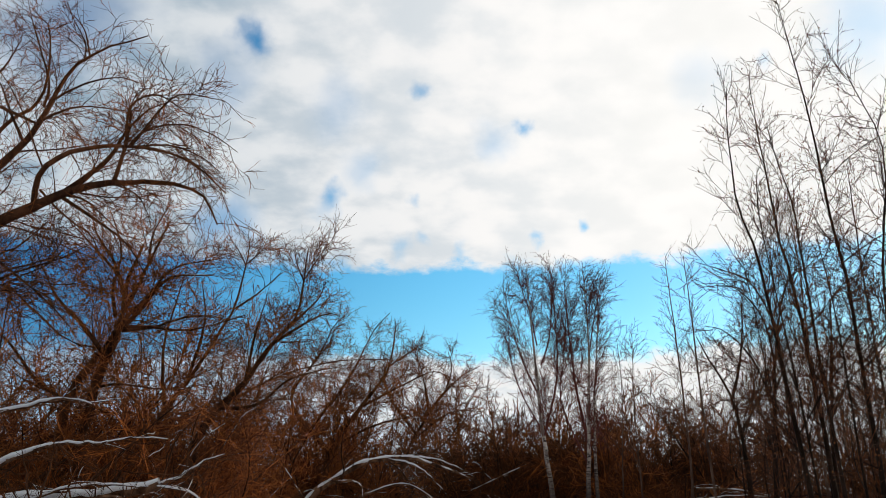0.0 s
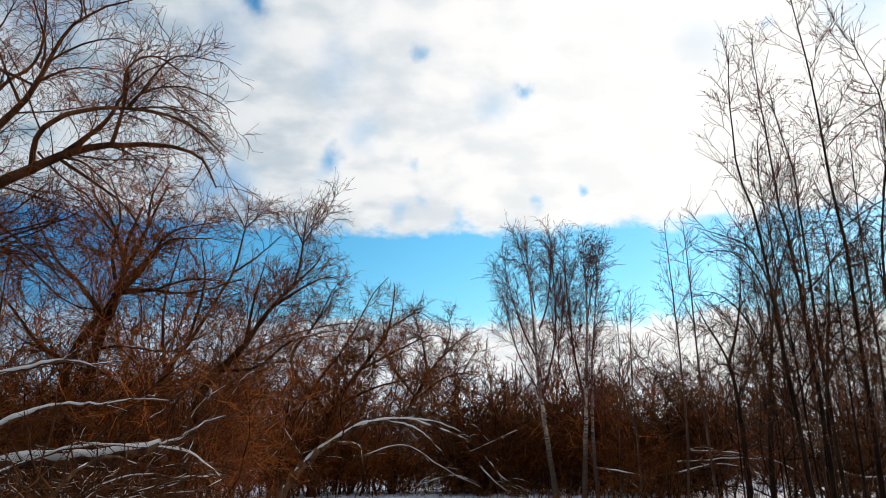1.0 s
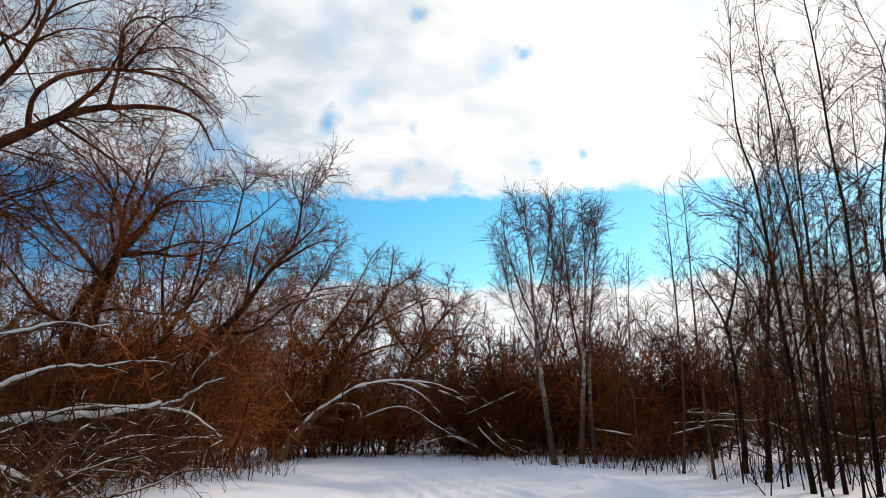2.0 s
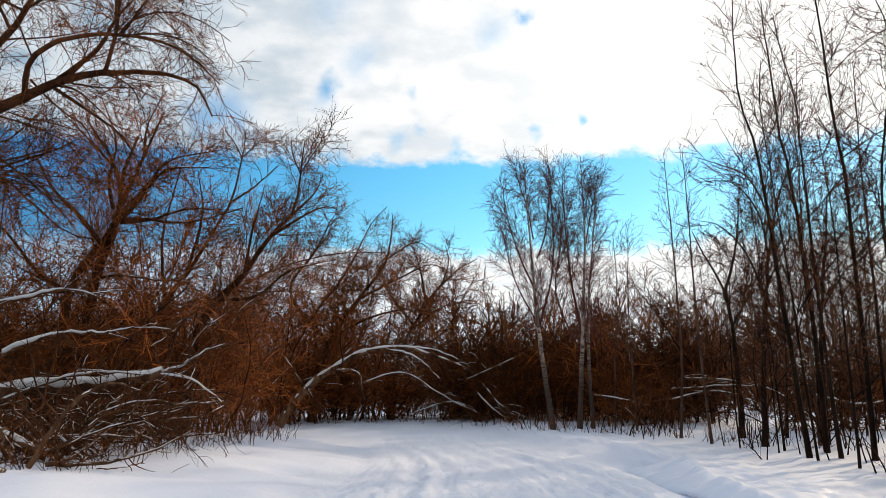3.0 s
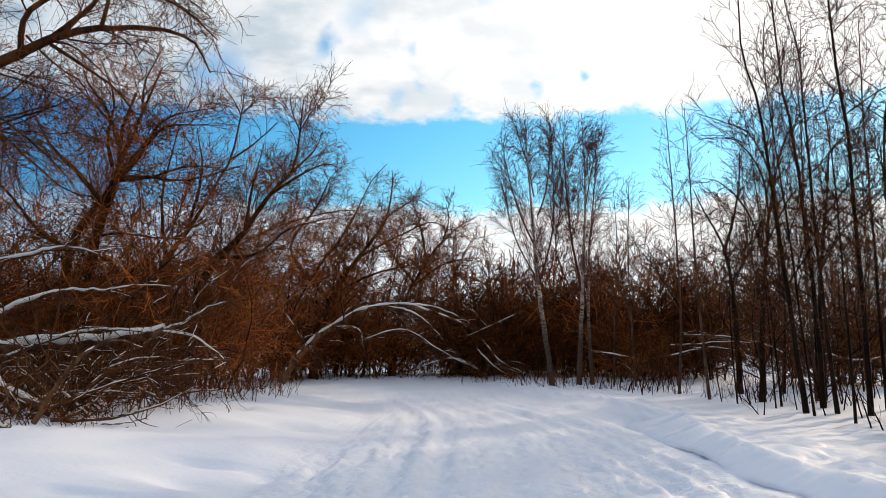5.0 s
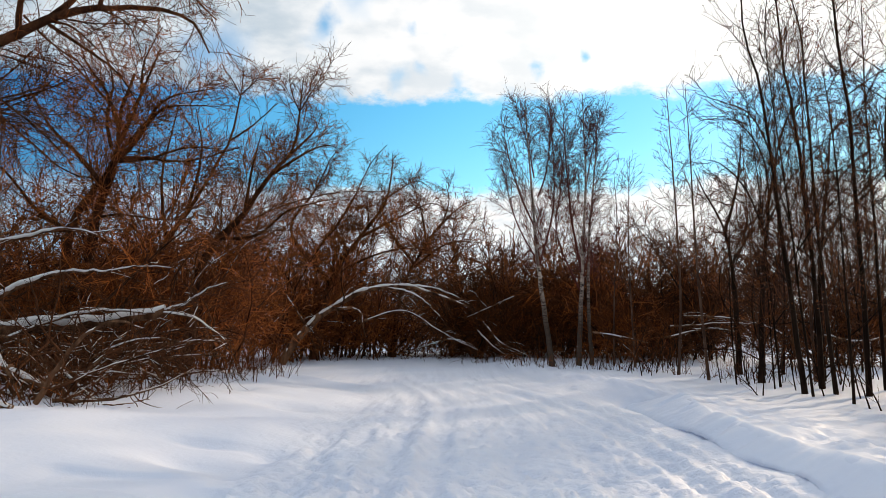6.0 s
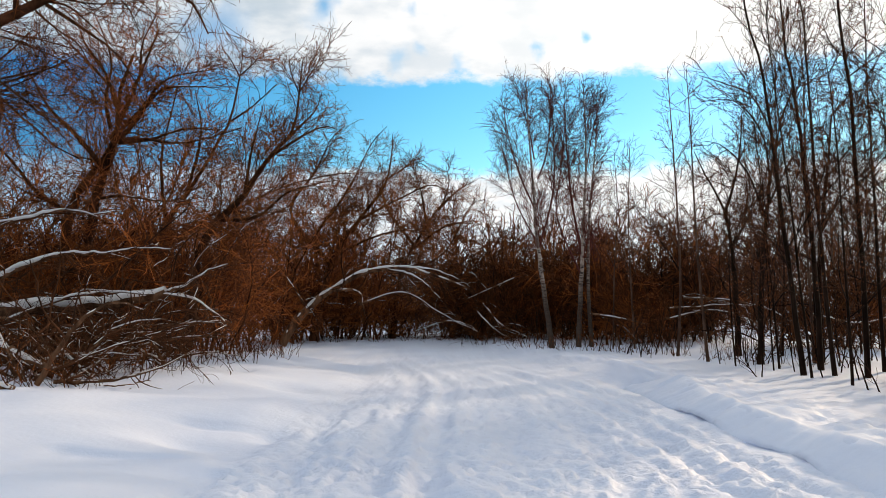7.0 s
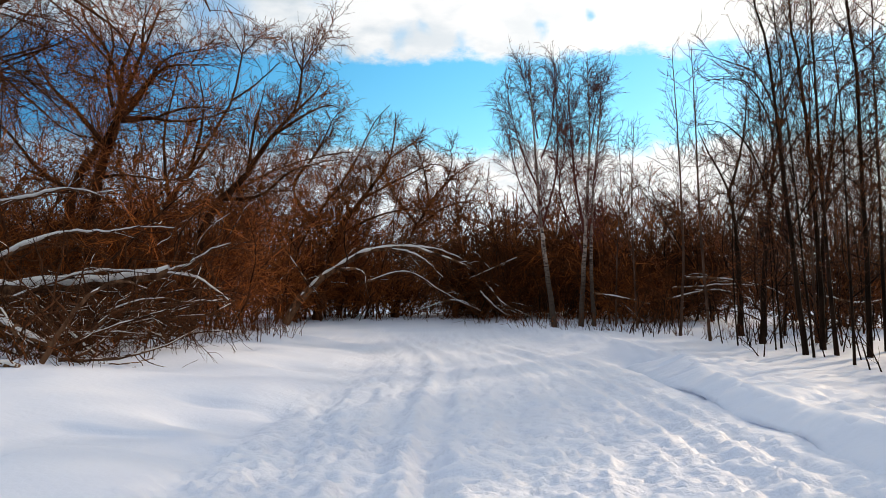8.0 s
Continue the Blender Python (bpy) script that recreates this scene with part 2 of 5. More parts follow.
def sprout(lines, radii, rng, per_metre, span=(0.25, 1.0), angle=(45, 15), length=(0.5, 0.2), taper_len=0.5, k=5, wander=0.12, lift=0.0, ratio=0.6, thin=0.012, least=0.003, side=None, cap=None, rel=0.0, curl=0.0):
    """Branches that grow out of given ones. length: metres and spread; taper_len: how much shorter they are towards the tip;
    lift: upward turn a step (minus: drooping); curl: how far each one keeps bending one way; ratio: thickness at most against the parent's; thin: thickness against length."""
    n, kp, _ = lines.shape
    if n == 0:
        return np.zeros((0, k, 3)), np.zeros((0, k))
    parent_len = np.linalg.norm(np.diff(lines, axis=1), axis=2).sum(1)
    count = rng.poisson(np.maximum(parent_len * (span[1] - span[0]) * per_metre, 0.01))
    idx = np.repeat(np.arange(n), count)
    if cap and len(idx) > cap:
        idx = rng.choice(idx, cap, replace=False)
    m = len(idx)
    if m == 0:
        return np.zeros((0, k, 3)), np.zeros((0, k))
    t = rng.uniform(span[0], span[1], m)
    s = t * (kp - 1)
    i = np.minimum(s.astype(int), kp - 2)
    f = (s - i)[:, None]
    start = lines[idx, i] * (1 - f) + lines[idx, i + 1] * f
    tang = unit(lines[idx, i + 1] - lines[idx, i])
    r0 = radii[idx, i] * (1 - f[:, 0]) + radii[idx, i + 1] * f[:, 0]
    perp = unit(np.cross(tang, rng.normal(0, 1, (m, 3))))
    if side is not None:
        perp = unit(perp + np.array(side))
    a = np.radians(rng.normal(angle[0], angle[1], m))[:, None]
    d = unit(np.cos(a) * tang + np.sin(a) * perp)
    size = length[0] * (1 - taper_len * t) * np.maximum(rng.normal(1, length[1], m), 0.25)
    size = size * np.maximum(parent_len[idx] / parent_len.max(), 0.2) ** rel
    step = (size / (k - 1))[:, None]
    pts, bend = [start], rng.normal(0, 1, (m, 3)) * curl + np.array([0, 0, lift])
    for j in range(k - 1):
        d = unit(d + rng.normal(0, wander, (m, 3)) + bend)
        pts.append(pts[-1] + d * step)
    r = np.maximum(np.minimum(r0 * ratio, size * thin), least)
    fall = np.linspace(1.0, 0.35, k)
    return np.stack(pts, 1), np.maximum(r[:, None] * fall[None], least * 0.6)


def link(name, mesh, parent=None, label=""):
    ob = new(name, mesh)
    ob.parent = parent
    if label:
        tagged(ob, label)
    return ob


def snow_on(lines, radii, rng, cover=0.6, thick=0.4, side=0.0):
    """Snow lying along the upper side of limbs, where they are level enough to hold it. side: how far it is plastered down the windward face. Returns sets for bundle()."""
    out_l, out_r = [], []
    for line, rad in zip(lines, radii):
        k = max(6, int(np.linalg.norm(np.diff(line, axis=0), axis=1).sum() / 0.12))
        fine = curve_through(line, k)
        rr = np.interp(np.linspace(0, 1, k), np.linspace(0, 1, len(rad)), rad)
        tang = unit(np.gradient(fine, axis=0))
        level = np.clip(1.25 + side * 0.6 - np.abs(tang[:, 2]) * 1.3, 0, 1)
        ph = rng.uniform(0, 50)
        patch = -0.12 + np.array([noise.noise((ph, s * 1.1, 0.0)) + 0.8 * noise.noise((ph, s * 3.3, 5.0)) for s in np.arange(k) * 0.35]) * 1.3 + cover * 0.8
        hold = np.clip(level * patch * 1.6 - 0.25, 0.0, 1.0) * np.sin(np.linspace(0.05, np.pi - 0.05, k)) ** 0.3
        hold = np.convolve(np.pad(hold, 1, mode="edge"), (0.25, 0.5, 0.25), mode="valid")
        fine[:, 2] += rr * (0.2 + 0.5 * np.minimum(hold * 2.5, 1.0)) * (1 - 0.45 * side)
        fine[:, 1] -= rr * 0.62 * side
        out_l.append(fine)
        out_r.append(np.maximum((rr * (0.42 + thick * 0.5) + 0.004) * hold ** 0.7, 0.0008))
    return [(l[None], r[None], 6) for l, r in zip(out_l, out_r)]


# ---- ground ----
def smooth(a, b, x):
    t = np.clip((x - a) / (b - a), 0, 1)
    return t * t * (3 - 2 * t)


_lattice = np.random.default_rng(5).random((256, 256))


def value_noise(x, y):
    """Smooth noise of arrays, 0 to 1."""
    xi, yi = np.floor(x).astype(int), np.floor(y).astype(int)
    fx, fy = x - xi, y - yi
    fx, fy = fx * fx * (3 - 2 * fx), fy * fy * (3 - 2 * fy)
    g00, g10 = _lattice[xi % 256, yi % 256], _lattice[(xi + 1) % 256, yi % 256]
    g01, g11 = _lattice[xi % 256, (yi + 1) % 256], _lattice[(xi + 1) % 256, (yi + 1) % 256]
    return (g00 * (1 - fx) + g10 * fx) * (1 - fy) + (g01 * (1 - fx) + g11 * fx) * fy


def path_right(y):
    return 3.66 - 1.9 * smooth(15, 31, y) + 0.02 * np.sin(y * 0.9)


def path_left(y):
    return -2.4 + 0.8 * smooth(6, 15, y) - 9.0 * smooth(21.5, 27, y) + 0.1 * np.sin(y * 0.8 + 1)


def crack(y):
    """Where the crust has parted from the trodden snow."""
    return smooth(7.9, 8.7, y) * smooth(13.8, 12.9, y) * (1 - 0.9 * np.exp(-((y - 10.7) / 0.7) ** 2))


def height(x, y):
    x, y = np.asarray(x, float), np.asarray(y, float)
    far = smooth(18, 45, y) * 0.22
    right, left = path_right(y), path_left(y)
    rise_l = smooth(0.0, 3.2, left - x) * 0.30 + smooth(0.0, 0.7, left - x) * 0.06
    near = smooth(30, 16, y)
    wide = 0.38 + 0.50 * smooth(11, 18, y)
    rise_r = smooth(-0.15 * wide, 1.12 * wide, x - right) * (0.10 + 0.14 * near) - smooth(1.0, 2.8, x - right) * 0.10 * near + smooth(2.5, 7.0, x - right) * 0.06
    lip = 0.045 * np.exp(-((x - right - wide) / 0.16) ** 2) * (0.3 + 1.4 * value_noise(y * 1.6, x * 0 + 3)) * smooth(30, 14, y)
    ledge = 0.06 * smooth(-0.1, 0.06, x - 3.35 + 0.32 * (y - 14.7)) * smooth(0.0, -0.5, x - right) * smooth(13.6, 14.6, y) * smooth(24, 18, y)
    slot = -0.018 * np.exp(-((x - right - 0.04) / 0.10) ** 2) * crack(y)
    inside = smooth(-0.25, 0.5, x - left) * smooth(-0.1, 0.5, right - x)
    # trodden surface: footprints and the ruts of runners
    sx, sy = x + 0.2 * value_noise(x * 2.1, y * 2.1 + 40), y + 0.25 * value_noise(x * 1.7 + 60, y * 1.9)
    steps = smooth(0.50, 0.85, value_noise(sx * 7.0, sy * 4.6 + 17)) * (0.4 + value_noise(x * 0.9 + 3, y * 0.7))
    lumps = (value_noise(sx * 9.5, sy * 7.0) - 0.5) * 0.062 + (value_noise(sx * 17 + 7, sy * 13) - 0.5) * 0.060 + (value_noise(x * 1.8, y * 1.1) - 0.5) * 0.05 - steps * 0.036
    clods = smooth(0.50, 0.72, value_noise(sx * 3.1 + 5, sy * 2.6 + 8)) * smooth(1.6, 0.4, np.abs(x + 0.8))
    lumps = lumps + clods * 0.030
    bend = 0.02 * y + 0.35 * smooth(12, 26, y) ** 2 * 6
    ruts = 0
    for at, broad, deep in ((-2.2, 0.15, 0.040), (-1.2, 0.20, 0.040), (-0.28, 0.17, 0.062), (0.2, 0.15, 0.054), (0.95, 0.20, 0.034), (1.7, 0.16, 0.032), (2.45, 0.14, 0.055), (3.05, 0.12, 0.045)):
        off = x - at + 0.25 * np.sin(y * 0.23 + at) + bend * 0.6
        ruts = ruts - deep * np.exp(-(off / broad) ** 2) * (0.5 + value_noise(y * 1.3 + at * 9, x * 0 + 2)) + deep * 0.55 * np.exp(-((np.abs(off) - broad * 1.7) / (broad * 0.7)) ** 2)
    trod = inside * (lumps * (0.26 * smooth(34, 18, y) + 0.74 * smooth(20, 7.5, y)) + ruts * (0.45 * smooth(32, 16, y) + 0.55 * smooth(18, 8, y)) - 0.02)
    # drifts and hollows of the untouched snow
    drift = (1 - inside) * (1 - 0.6 * smooth(0, 0.6, x - right)) * ((value_noise(x * 0.45 + 20, y * 0.6) - 0.5) * 0.20 + (value_noise(x * 1.2, y * 1.6 + 11) - 0.5) * 0.06)
    hollows = sum(deep * np.exp(-((x - hx) / rx) ** 2 - ((y - hy) / ry) ** 2) for hx, hy, rx, ry, deep in ((-2.85, 9.7, 0.42, 0.30, -0.10), (-2.05, 10.5, 0.20, 0.22, -0.08), (-2.25, 9.1, 0.14, 0.16, -0.06), (-1.9, 13.6, 0.5, 0.4, -0.07), (-2.7, 15.0, 0.6, 0.4, -0.06)))
    dents = hollows - (1 - inside) * 0.09 * smooth(0.80, 0.93, value_noise(x * 1.05 + 31, y * 1.5 + 4)) * smooth(-6.5, -3.0, x)
    rough_r = smooth(0.4, 0.9, x - right) * smooth(5.5, 2.0, x - right) * ((value_noise(x * 6, y * 5) - 0.5) * 0.07 + (value_noise(sx * 3.0 + 9, sy * 2.2) - 0.5) * 0.05 + (value_noise(x * 13, y * 10) - 0.5) * 0.045)
    return far + rise_l + rise_r + lip + ledge + slot + trod + drift + dents + rough_r


def ground():
    def spread(fine, step, reach, growth):
        v = list(np.arange(0, fine, step))
        while v[-1] < reach:
            step *= growth
            v.append(v[-1] + step)
        return np.array(v)
    xs = spread(4.2, 0.042, 2500, 1.13)
    xs = np.concatenate([-xs[:0:-1], xs]) + 0.6
    ys = np.concatenate([-spread(6.0, 0.15, 2500, 1.3)[:0:-1] + 4.7, 4.7 + spread(4.0, 0.042, 2800, 1.032)])
    gx, gy = np.meshgrid(xs, ys)
    z = height(gx, gy)
    z = z * smooth(400, 80, np.hypot(gx, gy)) + 0
    v = np.stack([gx, gy, z], -1).reshape(-1, 3)
    w = len(xs)
    i = (np.arange(len(ys) - 1)[:, None] * w + np.arange(w - 1)[None]).ravel()
    quads = np.stack([i, i + 1, i + w + 1, i + w], -1)
    ob = new("ground", fast_mesh("ground", v, [quads], SNOW))
    tagged(ob, "trodden white snow with ruts and smooth banks", "snow", kind="structure")


ground()


def crust_edge(y0, y1, seed):
    """The rounded, slightly undercut face of the bank, with an open crack along its foot."""
    ys = np.linspace(y0, y1, int((y1 - y0) / 0.05))
    fade = smooth(0, 0.8, ys - y0) * smooth(0, 1.5, y1 - ys)
    edge_x = path_right(ys) + 0.03 * (value_noise(ys * 2.2, ys * 0 + seed) - 0.5)
    wide = 0.38 + 0.50 * smooth(11, 18, ys)
    top = height(path_right(ys) + 1.1 * wide, ys)
    foot = height(path_right(ys) - 0.12, ys)
    c = crack(ys)
    gap = 0.004 * c * smooth(0.25, 0.55, value_noise(ys * 1.7 + seed, ys * 0 + 5)) - 0.018
    bulge = 0.025 * value_noise(ys * 1.3, ys * 0 + 7)
    prof = [(edge_x + 1.35 * wide, height(path_right(ys) + 1.35 * wide, ys) - 0.03), (edge_x + 1.12 * wide, top + 0.002), (edge_x + 0.95 * wide, top + 0.006), (edge_x + 0.72 * wide - bulge, top * 0.80 + foot * 0.20),
            (edge_x + 0.42 * wide - bulge, top * 0.52 + foot * 0.48), (edge_x + 0.16 * wide - 0.05 * (1 - c) - bulge, top * 0.27 + foot * 0.73), (edge_x + 0.01 * c - 0.06 * (1 - c) - bulge, foot + gap + 0.035), (edge_x + 0.05 * c - 0.13 * (1 - c), foot + gap - 0.03 * (1 - c)), (edge_x + 0.24 * c - 0.16 * (1 - c), foot + gap - 0.01 - 0.07 * (1 - c))]
    v = np.stack([np.stack([x, ys, z - 0.35 * (1 - fade)], -1) for x, z in prof], 1)
    v[..., 2] += (value_noise(v[..., 1] * 6, v[..., 0] * 6) - 0.5) * 0.03 + (value_noise(v[..., 1] * 2.6 + 9, v[..., 0] * 3.0) - 0.5) * 0.05
    n, k, _ = v.shape
    i = (np.arange(n - 1)[:, None] * k + np.arange(k - 1)[None]).ravel()
    ob = new("snow_crust", fast_mesh("snow_crust", v.reshape(-1, 3), [np.stack([i, i + 1, i + k + 1, i + k], -1)], SNOW))
    tagged(ob, "rounded undercut edge of the snow bank beside the path", "snow", kind="structure")


crust_edge(3.0, 18.0, 3)


def floor_z(x, y):
    return float(height(np.array([x]), np.array([y]))[0])


# ---- trees ----
def thing(name, at, label, category, group="", kind=""):
    ob = new(name)
    ob.location = at
    ob.empty_display_size = 0.3
    return tagged(ob, label, category, group, kind)


def local(lines, at):
    return lines - np.array(at)


def leaf_mesh(lines, count, rng, size=0.045):
    """Curled withered leaves hanging at the ends of twigs."""
    pick = rng.choice(len(lines), min(count, len(lines)), replace=False)
    at, n = lines[pick, -1], len(pick)
    a = unit(rng.normal(0, 1, (n, 3)) + np.array([0, 0, -0.8])) * rng.uniform(0.7, 1.3, (n, 1)) * size
    b = unit(np.cross(a, rng.normal(0, 1, (n, 3)))) * size * 0.38
    c = unit(np.cross(a, b)) * size * 0.18
    v = np.stack([at, at + a * 0.5 + b + c, at + a, at + a * 0.5 - b + c], 1).reshape(-1, 3)
    i = np.arange(n)[:, None] * 4
    return fast_mesh("foliage", v, [i + np.array([[0, 1, 2]]), i + np.array([[0, 2, 3]])], LEAF_DEAD)


def guided_tree(name, label, category, stems, limbs, bark, twig, seed, twigs, group="", snow=0.0, sides=8, leaves=0, bough=None):
    """A tree whose stems and great limbs follow given bends. stems, limbs: (points, thickness at the foot, at the tip).
    twigs: settings of each finer order of branches. The first stem's foot is the tree's base."""
    rng = np.random.default_rng(seed)
    foot = np.array(stems[0][0][0], float)
    foot[2] = floor_z(foot[0], foot[1]) - 0.02
    root = thing(name, foot, label, category, group)
    main, main_r = [], []
    for kind, group_of in (("trunk", stems), ("limb", limbs)):
        for pts, r0, r1 in group_of:
            pts = [np.array(p, float) for p in pts]
            if kind == "trunk":
                pts[0] = np.array([pts[0][0], pts[0][1], floor_z(pts[0][0], pts[0][1]) - 0.12])
            k = 18
            line = curve_through(pts, k, rng, r0 * 0.10)
            rad = np.linspace(r0 ** 0.8, r1 ** 0.8, k) ** 1.25
            if kind == "trunk":
                rad[0] *= 1.12
            piece = link(kind, bundle(kind, [(local(line, foot)[None], rad[None], sides)], bough if bough and kind == "limb" else bark), root)
            if snow:
                cap = snow_on([local(line, foot)], [rad], rng, snow)
                link("snow_cap", bundle("snow_cap", cap, SNOW_CAP), piece, "white snow lying along the wood")
            main.append(line)
            main_r.append(rad)
    gen_l, gen_r, sets = np.array(main), np.array(main_r), []
    for settings in twigs:
        gen_l, gen_r = sprout(gen_l, gen_r, rng, **settings)
        sets.append((local(gen_l, foot), gen_r, 3))
    if len(sets[0][0]):
        tagged(link("branchwork", bundle("branchwork", sets[:1], bough or bark), root, "bare side boughs"), kind="stuff")
    if len(sets[1][0]):
        tagged(link("crown", bundle("crown", sets[1:], twig), root, "dense fine bare twigs"), kind="stuff")
    if leaves:
        tagged(link("foliage", leaf_mesh(sets[-1][0], leaves, rng), root, "few withered brown leaves"), kind="stuff")
    return root


WILLOW_TWIGS = [
    dict(per_metre=5.0, span=(0.06, 0.97), angle=(48, 17), length=(1.7, 0.35), rel=0.4, taper_len=0.66, k=8, wander=0.13, curl=0.11, lift=0.03, thin=0.012, least=0.0085),
    dict(per_metre=9.0, span=(0.08, 1.0), angle=(46, 17), length=(0.80, 0.35), k=5, wander=0.14, curl=0.17, lift=0.02, thin=0.010, least=0.0072),
    dict(per_metre=8.0, span=(0.1, 1.0), angle=(44, 17), length=(0.40, 0.35), k=3, wander=0.16, curl=0.28, lift=0.02, thin=0.010, least=0.0060, cap=9000),
]
FAR_WILLOW_TWIGS = [dict(s, least=s["least"] * 1.25) for s in WILLOW_TWIGS]
DENSE_WILLOW_TWIGS = [
    dict(WILLOW_TWIGS[0], per_metre=5.5, length=(1.45, 0.4)),
    dict(WILLOW_TWIGS[1], per_metre=9.0, length=(0.72, 0.35)),
    dict(WILLOW_TWIGS[2], per_metre=8.0, length=(0.36, 0.3), cap=14000),
]
LEVEL_TWIGS = [dict(s, per_metre=s["per_metre"] * 0.72) for s in WILLOW_TWIGS]
DROOP_TWIGS = [
    dict(per_metre=6.0, span=(0.05, 1.0), angle=(46, 15), length=(1.25, 0.35), rel=0.35, taper_len=0.45, k=9, wander=0.10, curl=0.10, lift=-0.035, thin=0.010, least=0.0070, side=(0.12, 0, 0.30)),
    dict(per_metre=7.5, span=(0.08, 1.0), angle=(44, 15), length=(0.62, 0.35), k=5, wander=0.12, curl=0.16, lift=-0.06, thin=0.009, least=0.0056),
    dict(per_metre=5.0, span=(0.1, 1.0), angle=(40, 15), length=(0.36, 0.35), k=3, wander=0.12, curl=0.22, lift=-0.10, thin=0.009, least=0.0048, cap=15000),
]
BIRCH_TWIGS = [
    dict(per_metre=10.0, span=(0.30, 0.99), angle=(36, 11), length=(1.6, 0.3), rel=0.35, taper_len=0.72, k=8, wander=0.05, curl=0.04, lift=0.04, thin=0.007, least=0.0084),
    dict(per_metre=8.0, span=(0.10, 1.0), angle=(36, 14), length=(0.64, 0.4), k=4, wander=0.10, curl=0.12, lift=-0.03, thin=0.008, least=0.0070),
    dict(per_metre=5.0, span=(0.1, 1.0), angle=(38, 15), length=(0.40, 0.4), k=3, wander=0.12, curl=0.18, lift=-0.14, thin=0.009, least=0.0060, cap=10500),
]
ASPEN_TWIGS = [
    dict(per_metre=6.0, span=(0.20, 1.0), angle=(50, 12), length=(1.9, 0.4), taper_len=0.72, k=8, wander=0.07, curl=0.06, lift=0.085, thin=0.008, least=0.0085),
    dict(per_metre=5.5, span=(0.12, 1.0), angle=(44, 14), length=(0.80, 0.35), k=5, wander=0.09, curl=0.12, lift=0.07, thin=0.009, least=0.0068),
    dict(per_metre=5.5, span=(0.1, 1.0), angle=(44, 15), length=(0.30, 0.35), k=3, wander=0.12, curl=0.2, lift=0.05, thin=0.012, least=0.0052, cap=6500),
]
SAPLING_TWIGS = [
    dict(per_metre=9.0, span=(0.25, 1.0), angle=(35, 10), length=(0.4, 0.3), k=4, wander=0.1, lift=0.05, thin=0.010, least=0.004),
    dict(per_metre=3.0, span=(0.2, 1.0), angle=(38, 10), length=(0.2, 0.3), k=3, wander=0.1, lift=0.03, thin=0.010, least=0.003),
]
POLE_TWIGS = [
    dict(per_metre=8.0, span=(0.30, 1.0), angle=(46, 12), length=(1.15, 0.35), taper_len=0.70, k=6, wander=0.08, curl=0.07, lift=0.07, thin=0.010, least=0.008),
    dict(per_metre=6.0, span=(0.15, 1.0), angle=(42, 14), length=(0.48, 0.35), k=4, wander=0.10, curl=0.15, lift=0.04, thin=0.009, least=0.0066),
    dict(per_metre=3.0, span=(0.2, 1.0), angle=(42, 13), length=(0.25, 0.3), k=2, wander=0.16, lift=0.02, thin=0.009, least=0.0058, cap=900),
]

